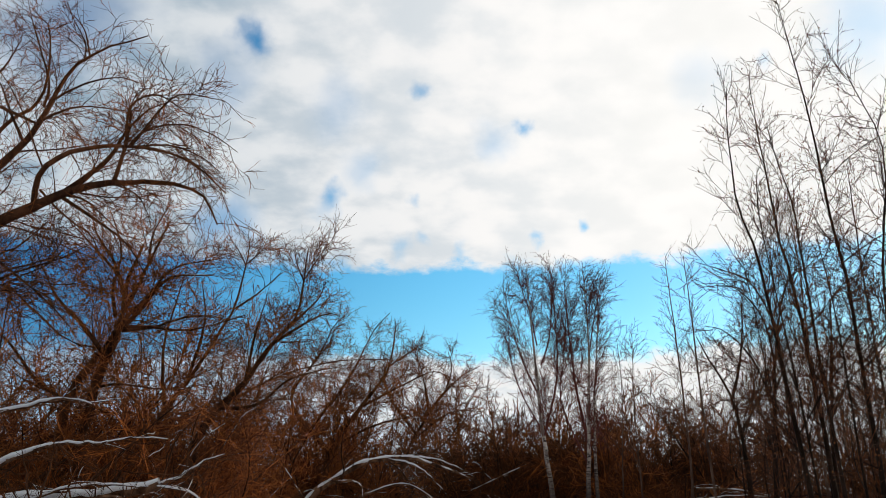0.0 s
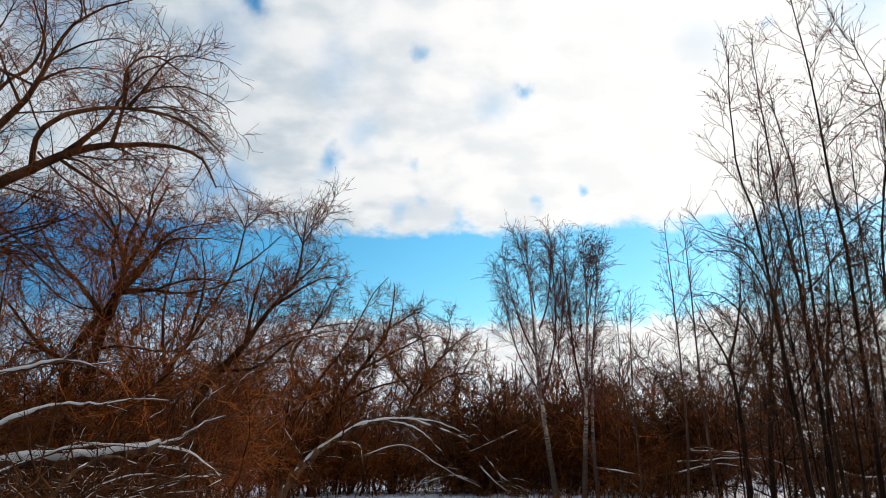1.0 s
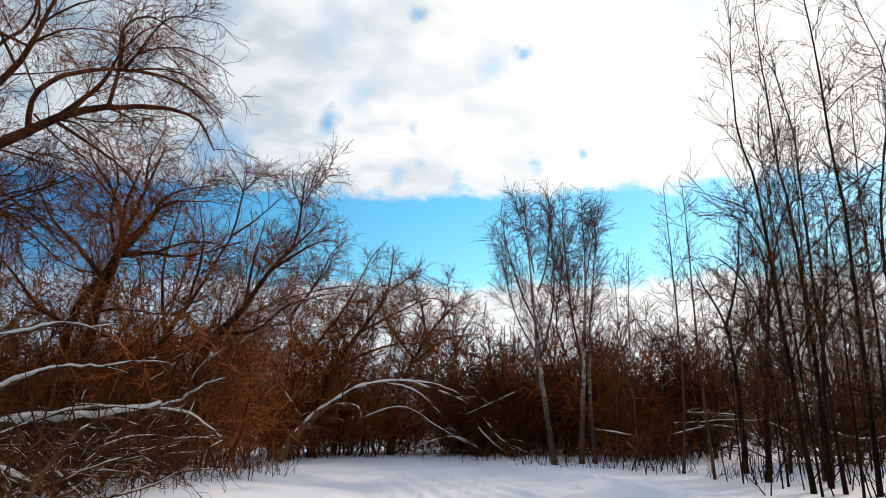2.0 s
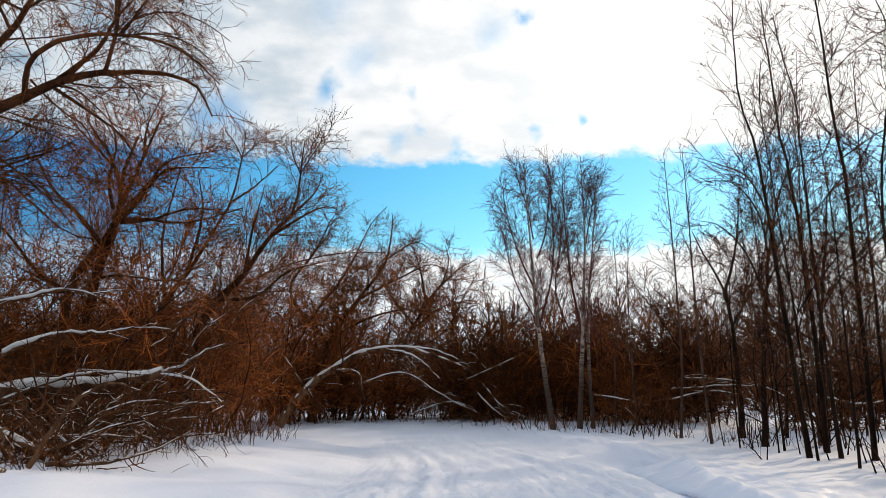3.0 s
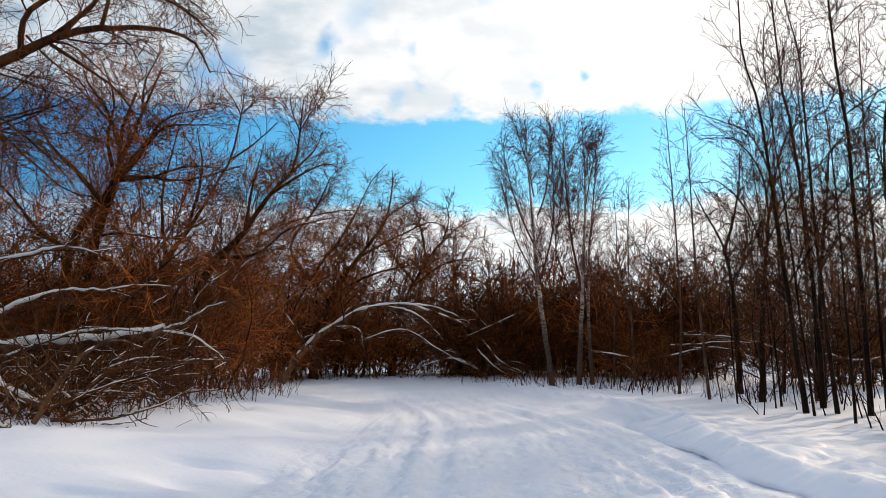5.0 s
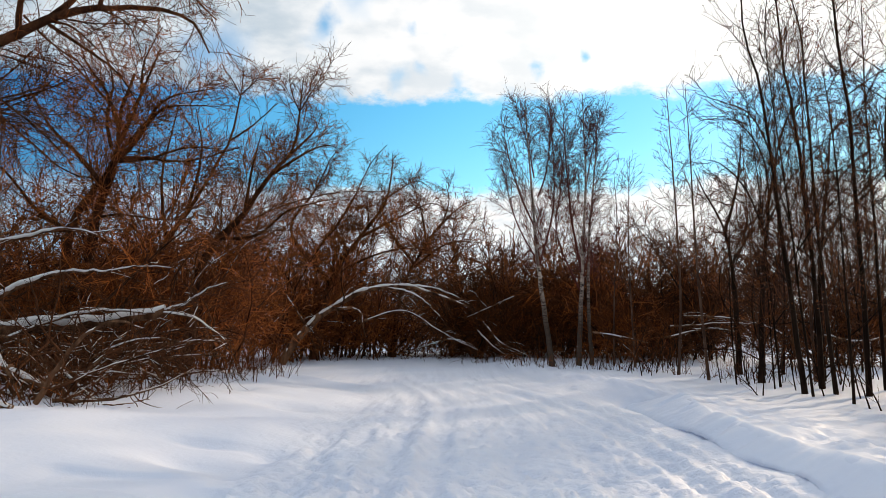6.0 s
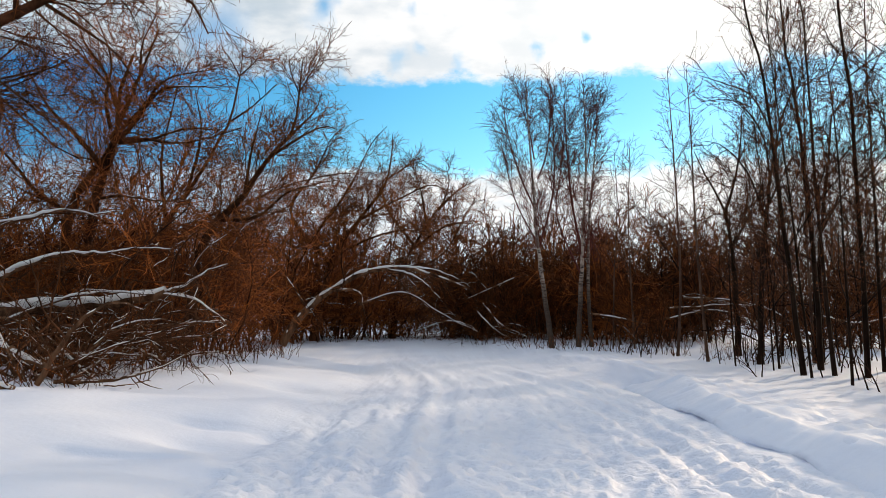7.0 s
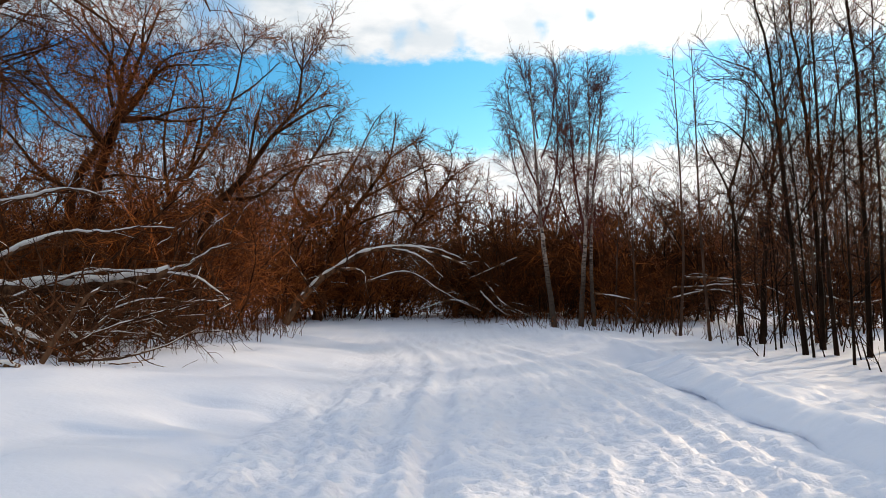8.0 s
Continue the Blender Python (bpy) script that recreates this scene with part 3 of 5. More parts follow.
# the willow whose limbs hang over from beside the path
guided_tree("willow_tree", "large bare willow with dark arching limbs and drooping twigs", "tree",
    [([(-9.2, 13.2, 0.3), (-8.46, 13.4, 4.39), (-7.9, 13.5, 5.65)], 0.26, 0.17)],
    [([(-7.9, 13.5, 5.65), (-7.39, 13.5, 5.99), (-6.41, 13.5, 6.49), (-5.54, 13.4, 6.64), (-4.55, 13.3, 6.59), (-3.94, 13.2, 6.33), (-3.67, 13.2, 5.84)], 0.115, 0.012),
     ([(-6.86, 13.5, 6.29), (-6.81, 13.4, 6.71), (-6.44, 13.2, 7.01), (-5.76, 13.1, 7.17), (-4.88, 13.0, 7.11), (-4.11, 13.0, 6.85), (-3.52, 13.0, 6.31)], 0.055, 0.01),
     ([(-8.61, 13.4, 5.23), (-7.75, 13.6, 6.83), (-7.2, 13.8, 7.76), (-6.92, 14.0, 8.79), (-6.52, 14.1, 9.42), (-5.5, 14.2, 9.88)], 0.10, 0.01),
     ([(-6.41, 13.5, 6.49), (-5.8, 13.7, 7.18), (-5.56, 13.8, 7.76), (-5.24, 13.9, 8.24), (-4.83, 14.0, 8.46)], 0.055, 0.009),
    ] + [
     ([(-5.54, 13.4, 6.64), (-5.32, 13.2, 7.23), (-5.26, 13.1, 7.91), (-4.78, 13.0, 8.07), (-4.23, 13.0, 7.71)], 0.04, 0.008),
     ([(-8.72, 14.2, 7.23), (-7.96, 14.4, 8.25), (-7.5, 14.5, 8.82), (-7.57, 14.6, 10.19), (-7.96, 14.6, 10.68)], 0.05, 0.008),
     ([(-6.52, 14.1, 9.42), (-6.68, 14.1, 9.95), (-6.96, 14.1, 10.31)], 0.02, 0.006),
     ([(-9.15, 14.6, 8.52), (-8.48, 14.7, 9.39), (-8.21, 14.8, 10.18)], 0.04, 0.008),
     ([(-6.56, 13.6, 6.53), (-6.02, 13.8, 6.19), (-5.43, 13.9, 5.77), (-5.03, 14.0, 5.19)], 0.035, 0.008),
     ([(-8.07, 14.0, 4.87), (-7.25, 14.0, 5.26), (-6.59, 14.0, 5.48), (-6.04, 14.0, 5.76)], 0.03, 0.008),
     ([(-8.16, 14.0, 5.85), (-7.19, 14.0, 5.17), (-6.68, 14.2, 4.72), (-6.3, 14.4, 4.27)], 0.03, 0.008),
     ([(-7.69, 13.5, 8.1), (-7.01, 13.4, 7.76), (-6.88, 13.3, 7.67)], 0.03, 0.02),
     ([(-7.2, 13.8, 7.9), (-6.78, 13.7, 8.07), (-6.24, 13.5, 8.1), (-5.44, 13.4, 7.97)], 0.028, 0.006),
     ([(-7.08, 13.8, 8.23), (-7.09, 13.9, 8.72), (-7.29, 13.9, 9.31), (-7.55, 13.9, 9.98), (-7.77, 14.0, 10.55)], 0.026, 0.005),
     ([(-6.56, 14.0, 9.23), (-6.63, 14.1, 9.68), (-6.93, 14.1, 10.22), (-7.12, 14.2, 10.58)], 0.016, 0.005),
     ([(-6.98, 13.9, 8.43), (-6.4, 13.8, 8.69), (-5.75, 13.6, 8.71), (-5.28, 13.5, 8.54)], 0.024, 0.005),
     ([(-5.38, 13.4, 7.3), (-5.32, 13.3, 7.73), (-5.27, 13.2, 8.07), (-5.01, 13.1, 8.31)], 0.024, 0.005),
     ([(-5.4, 13.4, 7.3), (-5.27, 13.4, 7.36), (-4.75, 13.2, 7.95), (-4.38, 13.1, 8.13), (-3.61, 12.9, 7.91)], 0.026, 0.005),
     ([(-5.4, 13.4, 7.3), (-5.18, 13.3, 7.26), (-4.56, 13.1, 7.2), (-4.02, 13.0, 6.98), (-3.58, 12.8, 6.61)], 0.026, 0.005),
     ([(-5.34, 13.4, 7.3), (-5.17, 13.3, 7.45), (-4.93, 13.3, 7.61), (-4.31, 13.1, 7.57), (-3.77, 13.0, 7.32), (-3.33, 12.8, 6.95)], 0.02, 0.005),
     ([(-8.5, 13.4, 4.25), (-7.86, 14.2, 6.14), (-7.14, 14.1, 6.1), (-6.61, 14.1, 5.99), (-6.18, 14.1, 5.87), (-5.66, 14.0, 5.73)], 0.024, 0.007),
     ([(-8.5, 13.4, 4.25), (-7.77, 14.2, 5.57), (-7.37, 14.1, 5.72), (-7.08, 14.1, 6.0), (-6.89, 14.0, 6.12)], 0.03, 0.01),
     ([(-8.5, 13.4, 4.25), (-7.73, 14.2, 5.25), (-7.04, 14.1, 5.44), (-6.59, 14.1, 5.56), (-6.31, 14.0, 5.47)], 0.034, 0.008),
     ([(-8.5, 13.4, 4.25), (-7.69, 14.2, 5.03), (-7.2, 14.1, 5.23), (-6.81, 14.1, 5.41), (-6.52, 14.0, 5.64)], 0.026, 0.008),
     ([(-8.5, 13.4, 4.25), (-7.71, 14.2, 5.15), (-7.03, 14.2, 5.13), (-6.44, 14.2, 5.09), (-6.06, 14.2, 5.17)], 0.018, 0.006),
     ([(-8.5, 13.4, 4.25), (-7.7, 14.2, 5.09), (-7.03, 14.3, 4.68), (-6.65, 14.5, 4.31), (-6.24, 14.6, 4.08)], 0.028, 0.01),
     ([(-6.36, 13.5, 6.46), (-6.12, 13.7, 6.46), (-5.84, 13.9, 6.23), (-5.61, 14.2, 6.0), (-5.38, 14.4, 5.96)], 0.022, 0.006),
     ([(-6.18, 13.4, 6.49), (-5.57, 13.3, 6.36), (-5.03, 13.3, 6.35), (-4.57, 13.2, 6.12)], 0.016, 0.005),
     ([(-6.85, 13.6, 6.61), (-6.64, 13.8, 6.36), (-6.43, 14.1, 6.17), (-6.16, 14.3, 5.96), (-5.88, 14.6, 5.25)], 0.022, 0.006),
     ([(-5.54, 13.4, 6.64), (-5.09, 13.3, 6.41), (-4.8, 13.1, 6.02), (-4.65, 13.0, 5.64)], 0.016, 0.005),
     ([(-7.37, 13.8, 7.6), (-7.72, 13.9, 8.2), (-8.08, 14.1, 8.83), (-8.42, 14.2, 9.24)], 0.03, 0.008)],
    BARK_WILLOW, TWIG_DARK, 11, DROOP_TWIGS)

# the twin-stemmed willow behind the fallen one
guided_tree("willow_tree", "bare twin-stemmed willow with a reddish crown of fine twigs", "tree",
    [([(-8.67, 19.0, 0.56), (-8.43, 19.0, 2.83), (-8.11, 19.0, 4.1), (-7.35, 19.0, 5.21), (-7.3, 19.0, 6.27), (-6.97, 19.0, 7.24)], 0.17, 0.03),
     ([(-8.1, 19.3, 0.54), (-7.98, 19.3, 2.98), (-7.73, 19.2, 4.25), (-7.35, 19.0, 5.17)], 0.15, 0.10)],
    [([(-7.35, 19.0, 5.21), (-6.86, 18.8, 5.59), (-6.18, 18.6, 6.31), (-5.16, 18.5, 6.37)], 0.07, 0.01),
     ([(-7.35, 19.0, 5.21), (-6.48, 18.8, 5.24), (-5.67, 18.6, 5.43), (-4.83, 18.5, 5.41)], 0.05, 0.01),
     ([(-7.55, 19.0, 4.61), (-8.42, 19.2, 5.54), (-9.04, 19.4, 6.1), (-9.77, 19.5, 7.31)], 0.07, 0.012),
     ([(-7.3, 19.0, 6.02), (-7.64, 19.1, 6.81), (-8.21, 19.2, 7.62), (-8.35, 19.2, 8.27)], 0.05, 0.01),
     ([(-6.95, 19.0, 6.4), (-6.58, 18.8, 7.12), (-6.33, 18.8, 7.76)], 0.045, 0.01),
     ([(-8.29, 19.0, 3.59), (-9.06, 19.0, 4.09), (-9.84, 19.0, 4.98), (-10.75, 19.0, 5.49)], 0.06, 0.012),
     ([(-8.4, 19.0, 2.95), (-8.96, 18.6, 2.55), (-9.8, 18.3, 2.77)], 0.05, 0.012)] + [
     ([(-7.42, 19.0, 5.26), (-6.65, 18.7, 5.92), (-6.05, 18.5, 6.52), (-5.02, 18.4, 6.72)], 0.05, 0.01),
     ([(-7.42, 19.0, 5.29), (-6.58, 18.8, 5.25), (-5.63, 18.6, 5.13), (-4.34, 18.4, 5.43)], 0.045, 0.01),
     ([(-7.44, 19.0, 5.52), (-7.65, 19.2, 6.23), (-7.59, 19.3, 7.2), (-8.02, 19.3, 8.3)], 0.05, 0.01),
     ([(-7.25, 19.0, 5.66), (-6.86, 19.0, 6.65), (-6.76, 19.0, 7.52), (-6.37, 19.0, 8.34)], 0.05, 0.01),
     ([(-7.55, 18.0, 3.72), (-6.7, 17.5, 3.81), (-5.81, 17.3, 3.69), (-5.21, 17.2, 3.66), (-4.91, 17.2, 3.46)], 0.035, 0.01),
     ([(-7.51, 19.2, 6.5), (-8.37, 19.4, 7.37), (-8.94, 19.4, 7.92)], 0.04, 0.01)],
    BARK_WILLOW, TWIG_RED, 12, DENSE_WILLOW_TWIGS, snow=0.35)

guided_tree("willow_tree", "slender leaning willow with bare forked top", "tree",
    [([(-7.77, 21.0, 0.32), (-7.29, 21.0, 2.54), (-6.78, 21.0, 3.6), (-6.3, 21.0, 4.3), (-5.8, 21.0, 5.15), (-5.29, 21.0, 6.1), (-5.04, 21.0, 7.21), (-4.98, 21.0, 7.92)], 0.11, 0.012)],
    [([(-5.29, 21.0, 6.1), (-4.72, 21.0, 6.5), (-4.1, 21.0, 7.07)], 0.03, 0.008),
     ([(-5.04, 21.0, 7.28), (-5.27, 21.0, 7.7), (-5.44, 21.0, 7.92)], 0.02, 0.007),
     ([(-5.04, 21.0, 7.28), (-4.67, 21.0, 7.63), (-4.53, 21.0, 7.92)], 0.02, 0.007),
     ([(-6.3, 21.0, 4.3), (-6.06, 21.3, 5.84), (-6.28, 21.5, 7.04)], 0.05, 0.01),
     ([(-6.78, 21.0, 3.6), (-7.05, 21.3, 5.12), (-6.85, 21.5, 6.61), (-6.61, 21.6, 7.8)], 0.05, 0.01)],
    BARK_WILLOW, TWIG_DARK, 13, WILLOW_TWIGS)

guided_tree("willow_tree", "thick willow leaning over with snow on its stem", "tree",
    [([(-5.86, 19.0, 0.28), (-5.62, 19.3, 1.06), (-5.75, 20.0, 2.64), (-5.32, 20.5, 3.6), (-4.87, 21.0, 4.27), (-4.39, 21.5, 5.31), (-3.92, 22.0, 5.99), (-3.71, 22.0, 7.11), (-3.63, 22.0, 8.05)], 0.16, 0.012)],
    [([(-4.39, 21.5, 5.31), (-3.46, 21.5, 5.9), (-2.96, 21.5, 6.11), (-2.67, 21.5, 6.04)], 0.05, 0.01),
     ([(-3.92, 22.0, 5.99), (-3.32, 22.0, 6.59), (-3.11, 22.0, 7.11)], 0.04, 0.008),
     ([(-4.87, 21.0, 4.27), (-4.82, 21.5, 5.46), (-4.65, 22.0, 6.73)], 0.05, 0.01),
     ([(-3.71, 22.0, 7.11), (-3.41, 22.0, 7.63), (-3.12, 22.0, 8.08)], 0.022, 0.007),
     ([(-3.71, 22.0, 7.11), (-3.93, 22.0, 7.63), (-4.0, 22.0, 8.15)], 0.022, 0.007),
     ([(-5.32, 20.5, 3.6), (-4.33, 20.0, 3.64), (-3.54, 20.0, 4.25), (-2.47, 20.0, 4.52)], 0.05, 0.01)],
    BARK_WILLOW, TWIG_DARK, 14, WILLOW_TWIGS, snow=0.5)

guided_tree("willow_tree", "bare spreading willow with arching limbs", "tree",
    [([(-5.04, 34.0, 0.09), (-4.4, 34.0, 3.16), (-3.28, 34.0, 4.94), (-2.16, 34.0, 6.58), (-1.95, 34.0, 8.41)], 0.19, 0.015)],
    [([(-4.4, 34.0, 3.16), (-6.0, 34.0, 5.2), (-5.11, 34.0, 6.79), (-4.44, 34.0, 8.17), (-3.99, 34.0, 8.63)], 0.11, 0.012),
     ([(-4.17, 34.0, 3.5), (-2.78, 33.5, 4.17), (-1.42, 33.0, 4.45), (0.11, 33.0, 4.34)], 0.06, 0.012),
     ([(-3.28, 34.0, 4.94), (-1.48, 34.0, 5.9), (-0.34, 34.0, 6.36), (0.57, 34.0, 5.91)], 0.06, 0.012),
     ([(-2.16, 34.0, 6.58), (-1.03, 34.0, 7.27), (-0.35, 34.0, 6.93)], 0.035, 0.01),
     ([(-5.09, 34.0, 4.29), (-3.8, 34.5, 6.18), (-2.93, 35.0, 8.13), (-2.24, 35.0, 8.96)], 0.06, 0.012),
     ([(-8.46, 33.0, 4.97), (-6.28, 33.0, 6.08), (-4.14, 33.5, 6.72), (-2.16, 34.0, 6.85)], 0.05, 0.012)],
    BARK_WILLOW, TWIG_DARK, 15, FAR_WILLOW_TWIGS, snow=0.5)

guided_tree("willow_tree", "low bare willow at the far bend", "tree",
    [([(-2.0, 36.0, 0.04), (-1.66, 36.0, 2.79), (-0.6, 36.0, 4.95), (0.36, 36.0, 6.16)], 0.14, 0.015)],
    [([(-1.66, 36.0, 2.79), (0.13, 36.0, 3.75), (1.08, 36.0, 5.44), (1.51, 36.0, 6.12)], 0.06, 0.012),
     ([(-1.07, 36.0, 3.99), (-2.28, 36.0, 5.67), (-2.53, 36.0, 7.35)], 0.07, 0.012),
     ([(-0.6, 36.0, 4.95), (-0.84, 36.0, 6.4), (-1.21, 36.0, 7.6)], 0.05, 0.012),
     ([(-0.12, 36.0, 5.56), (0.72, 36.0, 6.4), (1.56, 36.0, 6.89)], 0.045, 0.012),
     ([(-1.07, 36.0, 3.99), (0.36, 35.5, 4.91), (1.78, 35.5, 4.92)], 0.05, 0.012),
     ([(0.12, 36.0, 5.92), (0.36, 36.0, 6.76), (0.23, 36.0, 7.49)], 0.04, 0.012)],
    BARK_WILLOW, TWIG_DARK, 16, FAR_WILLOW_TWIGS)

# birches beside the bend
guided_tree("birch_tree", "slim birch with pale peeling bark and fine bare crown", "tree",
    [([(3.67, 28.0, 0.17), (3.41, 28.0, 1.99), (3.19, 28.0, 3.85), (3.0, 28.0, 6.28), (2.83, 28.0, 8.89)], 0.098, 0.012)],
    [([(3.14, 28.0, 4.69), (2.61, 28.0, 5.91), (2.24, 28.0, 7.22), (2.1, 28.0, 8.17)], 0.035, 0.008),
     ([(3.27, 28.0, 3.48), (3.8, 28.5, 5.42), (3.8, 28.5, 7.71), (3.61, 28.5, 8.77)], 0.04, 0.008),
     ([(3.22, 28.0, 5.73), (3.53, 28.2, 6.59), (3.67, 28.2, 7.74), (3.7, 28.2, 8.99)], 0.03, 0.007),
     ([(3.22, 28.0, 3.6), (2.67, 28.2, 4.64), (2.34, 28.2, 5.54), (2.15, 28.2, 6.49), (1.91, 28.2, 7.25), (1.68, 28.2, 7.62)], 0.028, 0.007),
     ([(3.11, 28.0, 6.39), (2.93, 28.2, 7.54), (2.63, 28.2, 8.51), (2.52, 28.2, 9.09)], 0.025, 0.007)],
    BARK_BIRCH, TWIG_BIRCH, 21, BIRCH_TWIGS, "birches", bough=TWIG_BIRCH)
guided_tree("birch_tree", "two-stemmed birch with pale bark and bare upright crown", "tree",
    [([(4.53, 28.0, 0.14), (4.64, 28.0, 2.55), (4.76, 28.0, 4.79), (4.82, 28.0, 7.23), (4.73, 28.0, 8.97)], 0.092, 0.012),
     ([(5.02, 28.3, 0.12), (4.92, 28.3, 2.56), (5.02, 28.4, 4.84), (5.25, 28.4, 7.32), (5.33, 28.4, 8.56)], 0.072, 0.010)],
    [([(4.68, 28.0, 3.11), (4.35, 28.0, 4.98), (4.16, 28.0, 7.23), (4.11, 28.0, 8.55)], 0.05, 0.01),
     ([(4.64, 28.0, 2.55), (3.89, 28.3, 4.51), (4.03, 28.3, 6.03), (4.16, 28.3, 7.38), (4.25, 28.3, 8.73)], 0.03, 0.007),
     ([(4.79, 28.0, 5.84), (5.07, 28.3, 7.18), (5.31, 28.3, 8.25), (5.4, 28.3, 8.83)], 0.026, 0.007)],
    BARK_BIRCH, TWIG_BIRCH, 22, BIRCH_TWIGS, "birches", bough=TWIG_BIRCH)

# slim poles
for n, (pts, thick) in enumerate((
    ([(6.66, 24.0, 0.23), (6.77, 24.0, 1.95), (6.73, 24.0, 4.03), (6.6, 24.0, 6.44), (6.49, 24.0, 8.26)], 0.075),
    ([(6.9, 22.0, 0.18), (6.73, 22.0, 2.07), (6.62, 22.0, 3.83), (6.54, 22.0, 6.04), (6.45, 22.0, 7.79)], 0.07),
    ([(6.15, 27.0, 0.11), (6.05, 27.0, 2.16), (5.99, 27.0, 4.32), (6.07, 27.0, 6.77)], 0.06),
    ([(5.67, 28.0, 0.11), (5.72, 28.0, 2.56), (5.84, 28.0, 4.98), (5.77, 28.0, 6.58)], 0.05),
)):
    guided_tree("young_aspen", "slim straight young aspen with short bare twigs", "tree", [(pts, thick * 0.62, 0.008)], [], BARK_POLE, TWIG_GREY, 30 + n, POLE_TWIGS, "young aspens", sides=6)

guided_tree("aspen_tree", "bare aspen forking in two at half height", "tree",
    [([(8.39, 24.0, 0.29), (8.27, 24.0, 2.91), (8.03, 24.0, 4.32), (7.52, 24.0, 5.31), (7.21, 24.0, 5.96)], 0.10, 0.012)],
    [([(8.08, 24.0, 4.19), (8.37, 24.0, 5.16), (8.54, 24.0, 6.13), (8.62, 24.0, 7.26)], 0.05, 0.01),
     ([(8.23, 24.0, 3.23), (8.88, 24.0, 4.36), (9.29, 24.0, 5.48)], 0.04, 0.01)],
    BARK_ASPEN, TWIG_ASPEN, 41, LEVEL_TWIGS)

# the dark tree with level boughs behind the aspens
guided_tree("willow_tree", "dark bare tree with level boughs behind the aspens", "tree",
    [([(7.66, 20.5, 0.45), (7.79, 20.5, 2.62), (8.01, 20.5, 4.68), (8.3, 20.5, 6.08)], 0.085, 0.02),
     ([(9.38, 21.0, 0.42), (9.38, 21.0, 2.79), (9.61, 21.0, 4.76), (9.78, 21.0, 6.33)], 0.075, 0.02)],
    [([(8.01, 20.5, 4.68), (7.74, 20.3, 5.76), (7.08, 20.2, 6.48), (6.21, 20.0, 6.43)], 0.03, 0.007),
     ([(8.17, 20.5, 5.52), (7.56, 20.3, 6.59), (6.89, 20.2, 6.9), (6.16, 20.0, 7.06)], 0.028, 0.007),
     ([(8.3, 20.5, 6.08), (8.73, 20.8, 6.86), (9.45, 21.2, 7.24), (10.33, 21.5, 7.26)], 0.028, 0.007),
     ([(7.89, 20.5, 3.71), (7.37, 20.3, 4.79), (6.79, 20.2, 5.38), (6.26, 20.0, 5.48)], 0.035, 0.007),
     ([(9.61, 21.0, 4.76), (10.44, 21.2, 5.66), (11.31, 21.5, 6.15)], 0.035, 0.008),
     ([(9.4, 21.0, 3.35), (10.14, 21.0, 4.48), (11.0, 21.0, 4.91)], 0.035, 0.008),
     ([(7.94, 20.5, 3.99), (8.65, 20.8, 5.14), (9.33, 21.0, 5.76)], 0.03, 0.008),
     ([(9.78, 21.0, 6.33), (10.61, 21.5, 7.03), (11.76, 22.0, 7.31)], 0.025, 0.007)],
    BARK_ASPEN, TWIG_ASPEN, 42, LEVEL_TWIGS)

